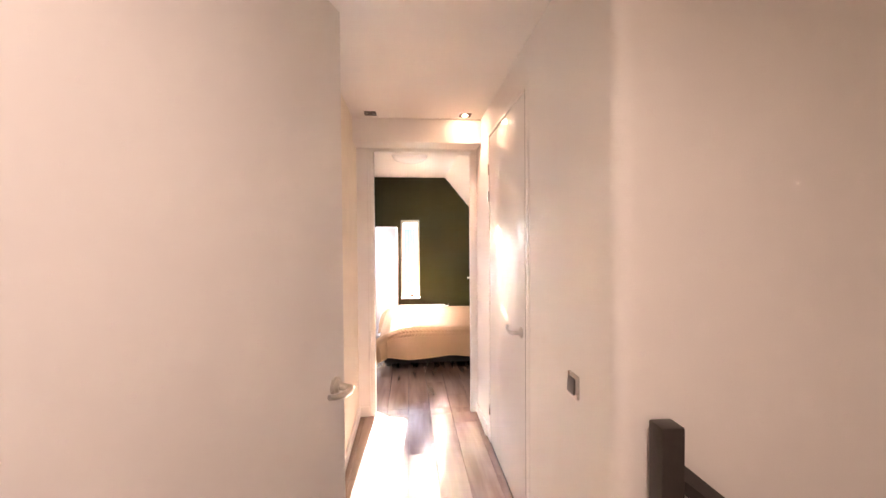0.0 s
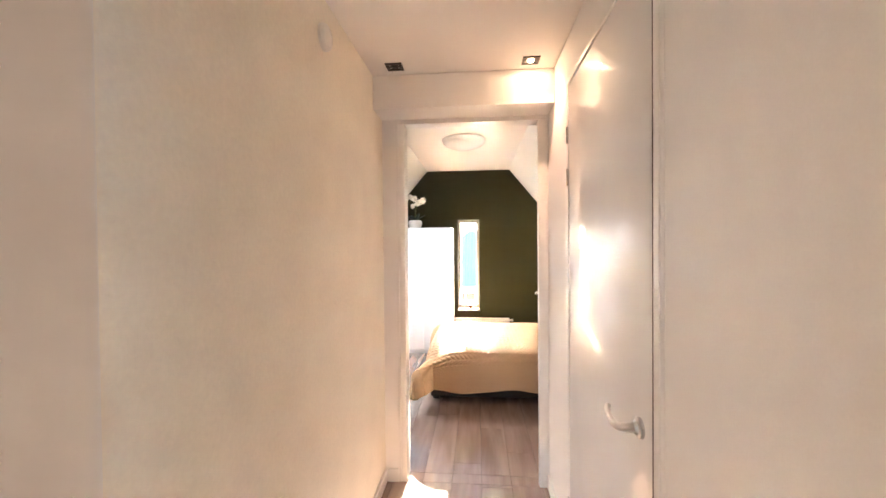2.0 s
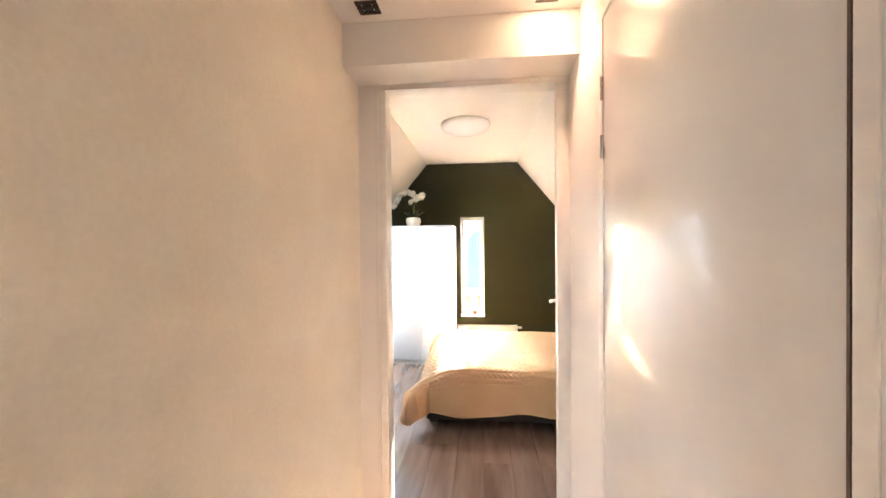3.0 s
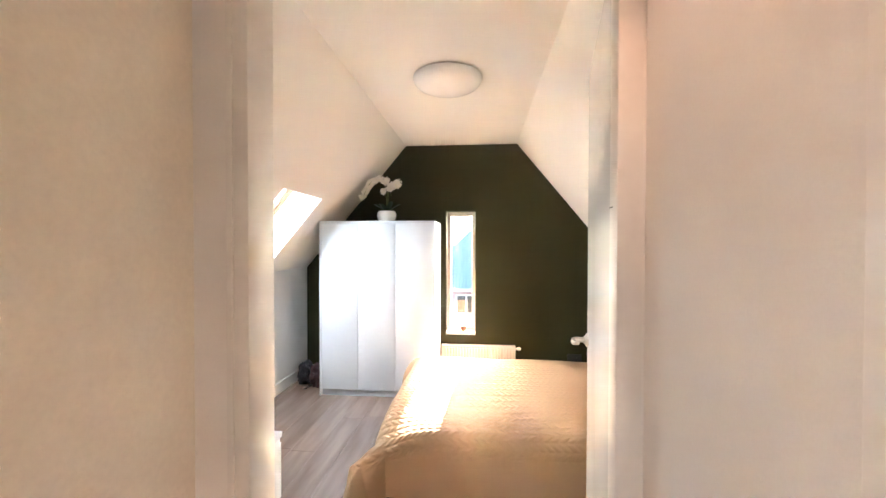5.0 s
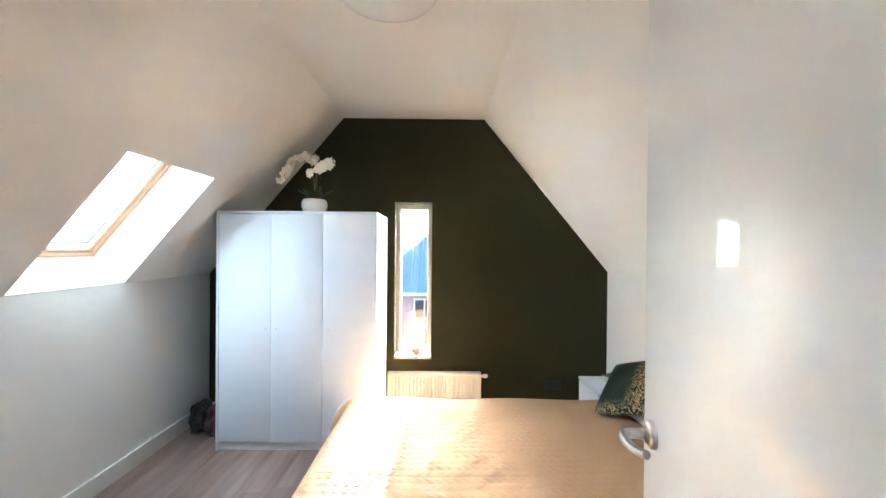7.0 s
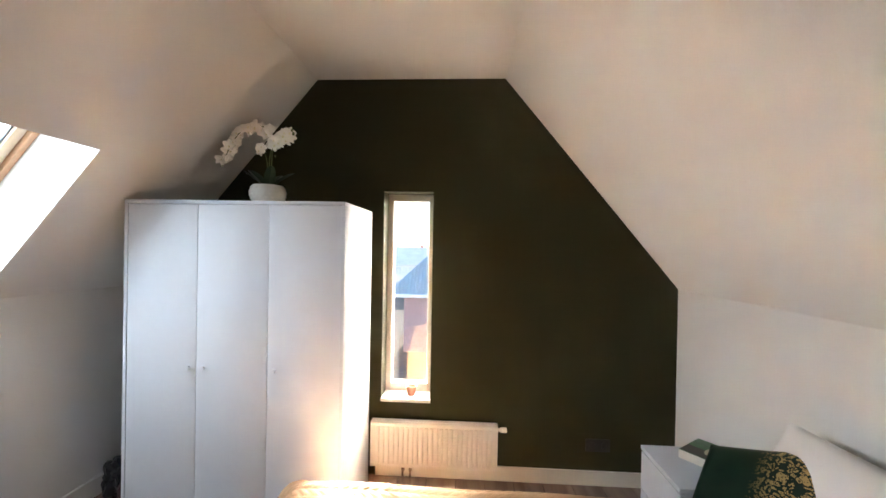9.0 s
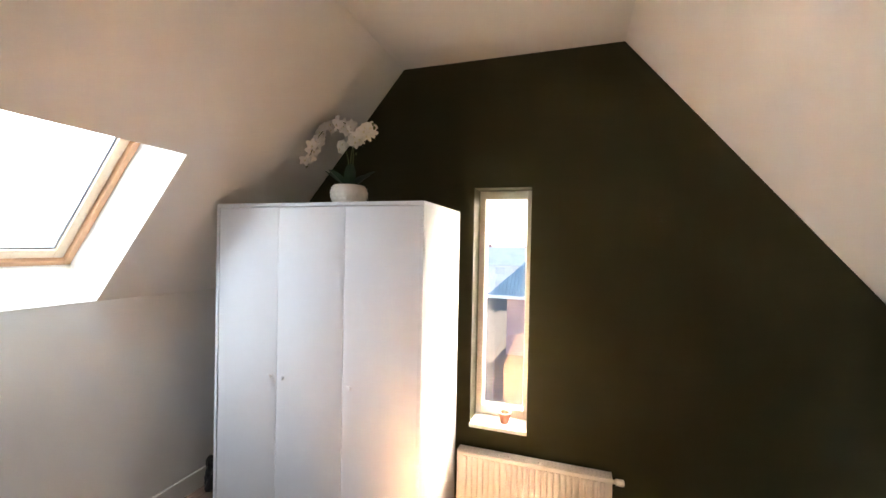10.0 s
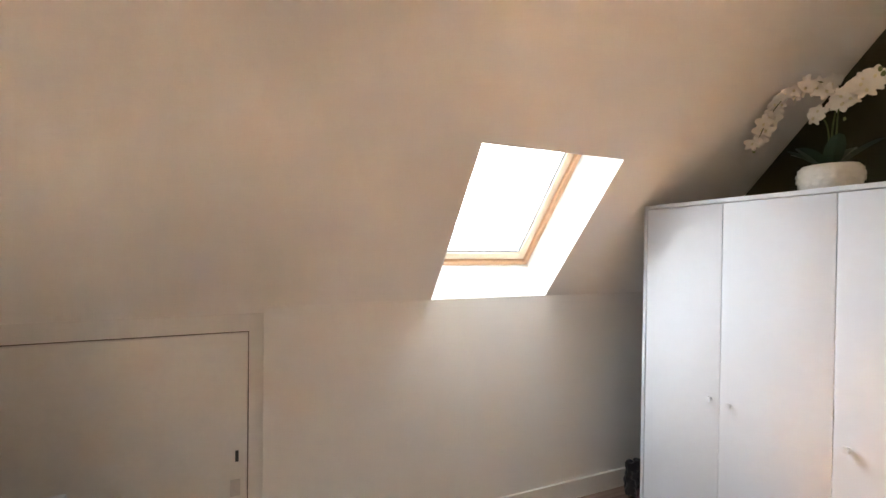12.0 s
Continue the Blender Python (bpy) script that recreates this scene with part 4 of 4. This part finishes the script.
for way, ln, wd, dr in ((0.2, 0.15, 0.032, 0.15), (2.9, 0.16, 0.034, 0.20), (1.5, 0.15, 0.030, 0.1), (4.4, 0.14, 0.032, 0.2), (5.3, 0.15, 0.030, 0.05), (3.7, 0.13, 0.030, 0.1)):
    bm = bm_new()
    leaf_blade(bm, (0.02 * math.cos(way), 0.02 * math.sin(way), 0.105), way, ln, wd, dr)
    lf = part("leaf", bm, LEAF, orchid)
STEMS = (
    [(0.0, 0, 0.10), (0.006, 0.0, 0.26), (0.012, 0.01, 0.37), (-0.012, 0.01, 0.445), (-0.085, 0.0, 0.470), (-0.165, -0.01, 0.425), (-0.215, -0.02, 0.345), (-0.262, -0.02, 0.245)],
    [(0.008, 0.01, 0.10), (0.014, 0.01, 0.25), (0.024, 0.0, 0.33), (0.052, -0.01, 0.372), (0.096, -0.01, 0.40), (0.132, -0.01, 0.425)],
    [(0.003, -0.01, 0.10), (0.0, -0.015, 0.25), (-0.012, -0.03, 0.305), (-0.032, -0.035, 0.315)])
for knots in STEMS:
    bm = bm_new()
    tube(bm, curve_points(knots, 6), 0.0032, 8, 0.55)
    part("stem", bm, STEM, orchid)


def flower(parent, at, facing, size):
    """Five petals round a lip."""
    f = Vector(facing).normalized()
    m = Matrix.Translation(at) @ f.to_track_quat("Z", "Y").to_matrix().to_4x4() @ Matrix.Rotation(rnd.uniform(-0.5, 0.5), 4, "Z")
    bm = bm_new()
    for k, (ln, wd) in enumerate(((1.0, 0.62), (1.05, 0.95), (0.95, 0.6), (0.95, 0.6), (1.05, 0.95))):
        a = math.pi / 2 + (0, 1.25, 2.5, -2.5, -1.25)[k] + rnd.uniform(-0.1, 0.1)
        d, s = Vector((math.cos(a), math.sin(a), 0)), Vector((-math.sin(a), math.cos(a), 0))
        rows = []
        for i in range(6):
            t = i / 5
            half = size * wd * 0.5 * math.sin(math.pi * (0.12 + 0.83 * t)) ** 0.8
            lift = size * (0.22 * t - 0.45 * t * t)
            rows.append([bm.verts.new(d * size * ln * t + s * half * q + Vector((0, 0, lift - abs(q) * half * 0.25))) for q in (-1, -0.4, 0.4, 1)])
        for p, q in zip(rows, rows[1:]):
            for i in range(3):
                bm.faces.new((p[i], p[i + 1], q[i + 1], q[i]))
    bmesh.ops.transform(bm, matrix=m, verts=bm.verts)
    ob = part("flower", bm, PETAL, parent)
    bm = bm_new()
    bmesh.ops.create_icosphere(bm, subdivisions=2, radius=size * 0.13, matrix=m @ Matrix.Translation((0, -size * 0.12, size * 0.12)) @ Matrix.Diagonal((1, 1.5, 0.8, 1)))
    part("lip", bm, THROAT, ob, "yellow-white lip")


arc = curve_points(STEMS[0], 10)
for i in range(30):
    p = arc[int(26 + i * (len(arc) - 28) / 29)]
    flower(orchid, p + Vector((rnd.uniform(-0.016, 0.016), rnd.uniform(-0.03, 0.025), rnd.uniform(-0.022, 0.014))), (rnd.uniform(-1.1, 0.9), -1, rnd.uniform(-0.7, 0.6)), rnd.uniform(0.027, 0.038))
arc = curve_points(STEMS[1], 10)
for i in range(11):
    p = arc[int(26 + i * (len(arc) - 30) / 10)]
    flower(orchid, p + Vector((rnd.uniform(-0.03, 0.025), rnd.uniform(-0.03, 0.02), rnd.uniform(-0.024, 0.016))), (rnd.uniform(-0.9, 0.9), -1, rnd.uniform(-0.5, 0.6)), rnd.uniform(0.030, 0.042))
flower(orchid, (-0.035, -0.04, 0.312), (-0.2, -1, -0.2), 0.034)
flower(orchid, (-0.022, -0.04, 0.335), (0.4, -1, 0.2), 0.030)
for p, r in (((0.140, -0.01, 0.436), 0.010), ((0.150, -0.01, 0.418), 0.009), ((-0.264, -0.02, 0.232), 0.009), ((0.05, -0.02, 0.285), 0.006)):
    bm = bm_new()
    bmesh.ops.create_icosphere(bm, subdivisions=2, radius=r, matrix=Matrix.Translation(p) @ Matrix.Diagonal((0.8, 0.8, 1.2, 1)))
    part("bud", bm, STEM, orchid, "green bud")

# ------------------------------------------------------------ bags behind the wardrobe
BAGDARK = material("black_nylon", (0.016, 0.015, 0.018), 0.45, vary=0.5, grain=14, bump=0.3, big=7)
BAGBLUE = material("blue_plastic_bag", (0.10, 0.16, 0.55), 0.3, vary=0.4, grain=12, bump=0.4, big=9)
BAGRED = material("dark_red_fabric", (0.045, 0.014, 0.016), 0.7, vary=0.4, grain=14, bump=0.3, big=9)


def crumpled(name, label, at, size, mat, seed):
    """A slack bag: a rounded body with sagging folds, flat where it stands, and a knotted neck or strap."""
    ob = thing(name, label, "bag", Matrix.Translation(at), "bags by the wardrobe")
    bm = bm_new()
    bmesh.ops.create_icosphere(bm, subdivisions=4, radius=1)
    for v in bm.verts:
        c = v.co.copy()
        k = 1 + 0.34 * noise.noise(c * 1.6 + Vector((seed, 0, 0))) + 0.20 * noise.noise(c * 3.7 + Vector((0, seed, 0))) + 0.10 * noise.noise(c * 8.0 + Vector((0, 0, seed)))
        v.co = Vector((c.x * size[0] * k, c.y * size[1] * k, max(0.0, (c.z * k + 0.92) * size[2] * 0.52)))
    part("body", bm, mat, ob)
    bm = bm_new()
    t = size[2] * 0.9
    tube(bm, curve_points([(-size[0] * 0.4, 0, t * 0.8), (-size[0] * 0.3, -0.02, t * 1.08), (size[0] * 0.2, -0.02, t * 1.1), (size[0] * 0.4, 0, t * 0.8)], 6), 0.009, 8, flat=0.5)
    part("strap", bm, mat, ob)
    return ob


crumpled("cloth_bag", "dark red-brown cloth bag slumped beside the wardrobe", (-1.475, -0.42, 0), (0.085, 0.10, 0.25), BAGRED, 14.0)
crumpled("backpack", "small black nylon bag leaning on the knee wall", (-1.655, -0.34, 0), (0.085, 0.10, 0.235), BAGDARK, 3.0)
crumpled("plastic_bag", "blue shiny plastic bag beside the wardrobe", (-1.465, -0.24, 0), (0.065, 0.07, 0.36), BAGBLUE, 9.0)

# ------------------------------------------------------------ outside
GROUND = material("pale_paving", (0.09, 0.087, 0.084), 0.95, vary=0.2, grain=3, bump=0.2, big=0.3, spec=0.0)
BRICK = material("red_brick", (0.42, 0.24, 0.23), 0.85, vary=0.25, grain=9, bump=0.3, big=0.8)
SLATE = material("blue_grey_roof_tiles", (0.26, 0.36, 0.40), 0.5, vary=0.25, grain=7, bump=0.3, big=0.9)
bm = bm_new()
box(bm, (-900, -900, -6.2), (900, 900, -6.0))
structure("ground", bm, GROUND, "pale paved ground outside")
house = thing("house", "neighbouring brick house with a blue-grey hipped roof", "house", Matrix.Translation((0, 25, -6)))
bm = bm_new()
box(bm, (-3.9, 0.4, 0), (9.0, 8.6, 4.15))
part("wall", bm, BRICK, house)
bm = bm_new()
rv = [bm.verts.new(p) for p in ((-5.2, 0, 4.15), (10, 0, 4.15), (10, 9, 4.15), (-5.2, 9, 4.15), (-0.6, 4.5, 8.7), (5.4, 4.5, 8.7))]
for q in ((0, 1, 5, 4), (1, 2, 5), (2, 3, 4, 5), (3, 0, 4), (3, 2, 1, 0)):
    bm.faces.new([rv[i] for i in q])
roof = part("roof", bm, SLATE, house, smooth=False)
bm = bm_new()
for i in range(60):
    x = -5.0 + i * 0.25
    top = min(1.0, max(0, (x + 5.2) / 4.6), max(0, (10 - x) / 4.6))
    if top > 0.05:
        tube(bm, [(x, 0.0, 4.19), (x, 4.5 * top, 4.19 + 4.55 * top)], 0.05, 4)
part("roof_tiles", bm, SLATE, roof, smooth=False)
bm = bm_new()
box(bm, (-5.3, -0.14, 3.95), (10.1, 0.03, 4.17), 0.02)
part("gutter", bm, SATIN, house, "white gutter board")
for x, z in ((-1.6, 1.9), (2.0, 1.9), (5.6, 1.9), (-1.6, -0.2), (2.0, -0.2), (5.6, -0.2)):
    bm = bm_new()
    panel(bm, [x, x + 0.1, x + 0.75, x + 0.85, x + 1.5, x + 1.6], [z + 0.3, z + 0.4, z + 1.7, z + 1.8], [(1, 1), (3, 1)], 0.12, lambda u, v, w: (u, 0.34 + w, v))
    wf = part("window", bm, SATIN, house)
    bm = bm_new()
    box(bm, (x + 0.08, 0.38, z + 0.38), (x + 1.52, 0.395, z + 1.72))
    part("pane", bm, BLACK, wf, "dark window pane")

# the far terrace's walls, roofs and panes are paled to paint in distant haze
HAZEWALL = material("haze_pale_wall", (0.80, 0.79, 0.77), 0.9, vary=0.15, grain=4, bump=0.1, big=0.4)
HAZEPALE = material("haze_pale_roof", (0.66, 0.66, 0.66), 0.8, vary=0.2, grain=5, bump=0.2, big=0.6)


def far_house(m):
    """A two-storey house with a saddle roof, a chimney and windows set into frames."""
    ob = thing("distant_house", "distant terraced house with a saddle roof, paled for haze", "house", m, "far terrace")
    bm = bm_new()
    box(bm, (-3.0, 0, 0), (3.0, 8, 4.6))
    part("wall", bm, HAZEWALL, ob, smooth=False)
    bm = bm_new()
    prism(bm, [(-0.4, 4.55), (8.4, 4.55), (4.0, 7.5)], -3.0, 3.0, "x")
    rf = part("roof", bm, HAZEPALE, ob, smooth=False)
    bm = bm_new()
    box(bm, (1.9, 3.7, 7.0), (2.5, 4.4, 7.9), 0.03)
    part("chimney", bm, BRICK, rf)
    for x in (-2.2, 0.5):
        for z in (0.9, 3.0):
            bm = bm_new()
            panel(bm, [x, x + 0.1, x + 1.6, x + 1.7], [z, z + 0.1, z + 1.2, z + 1.3], [(1, 1)], 0.1, lambda u, v, w: (u, -0.1 + w, v))
            wf = part("window", bm, SATIN, ob)
            bm = bm_new()
            box(bm, (x + 0.09, -0.05, z + 0.09), (x + 1.61, -0.03, z + 1.21))
            part("pane", bm, HAZEPALE, wf)
    return ob


first = far_house(Matrix.Translation((-21.2, 60, -6)))
for i in range(1, 6):
    copy_thing(first, Matrix.Translation((-21.2 + 6.02 * i, 60, -6)))

# ------------------------------------------------------------ laminate planks
PW, PL = 0.19, 1.28
meshes = {}


def plank_mesh(w, ln):
    key = (round(w, 3), round(ln, 3))
    if key not in meshes:
        bm = bm_new()
        box(bm, (0.0004, 0.0004, -0.008), (w - 0.0004, ln - 0.0004, 0.0))
        top = [e for e in bm.edges if all(v.co.z > -0.001 for v in e.verts)]
        bmesh.ops.bevel(bm, geom=top, offset=0.0016, segments=1, affect="EDGES")
        mesh = bpy.data.meshes.new("plank")
        bm.to_mesh(mesh)
        bm.free()
        mesh.materials.append(OAK)
        meshes[key] = mesh
    return meshes[key]


def lay(x0, x1, y0, y1, seed):
    """Planks along y in staggered rows, cut to the room."""
    r = random.Random(seed)
    x = math.floor(x0 / PW) * PW
    while x < x1 - 0.002:
        a, b = max(x, x0), min(x + PW, x1)
        y = y0 - r.uniform(0.1, 0.9) * PL
        while y < y1:
            c, d = max(y, y0), min(y + PL, y1)
            if d - c > 0.01 and b - a > 0.004:
                ob = new("plank", plank_mesh(b - a, d - c))
                ob.location = (a, c, 0)
                ob.parent = floor
            y += PL
        x += PW


lay(XL, XR, YS, YN, 3)
lay(DX0, DX1 + 0.055, YD, YS, 5)
lay(CL, CR, YE, YD, 8)
lay(CL, XE, YB, YE, 9)
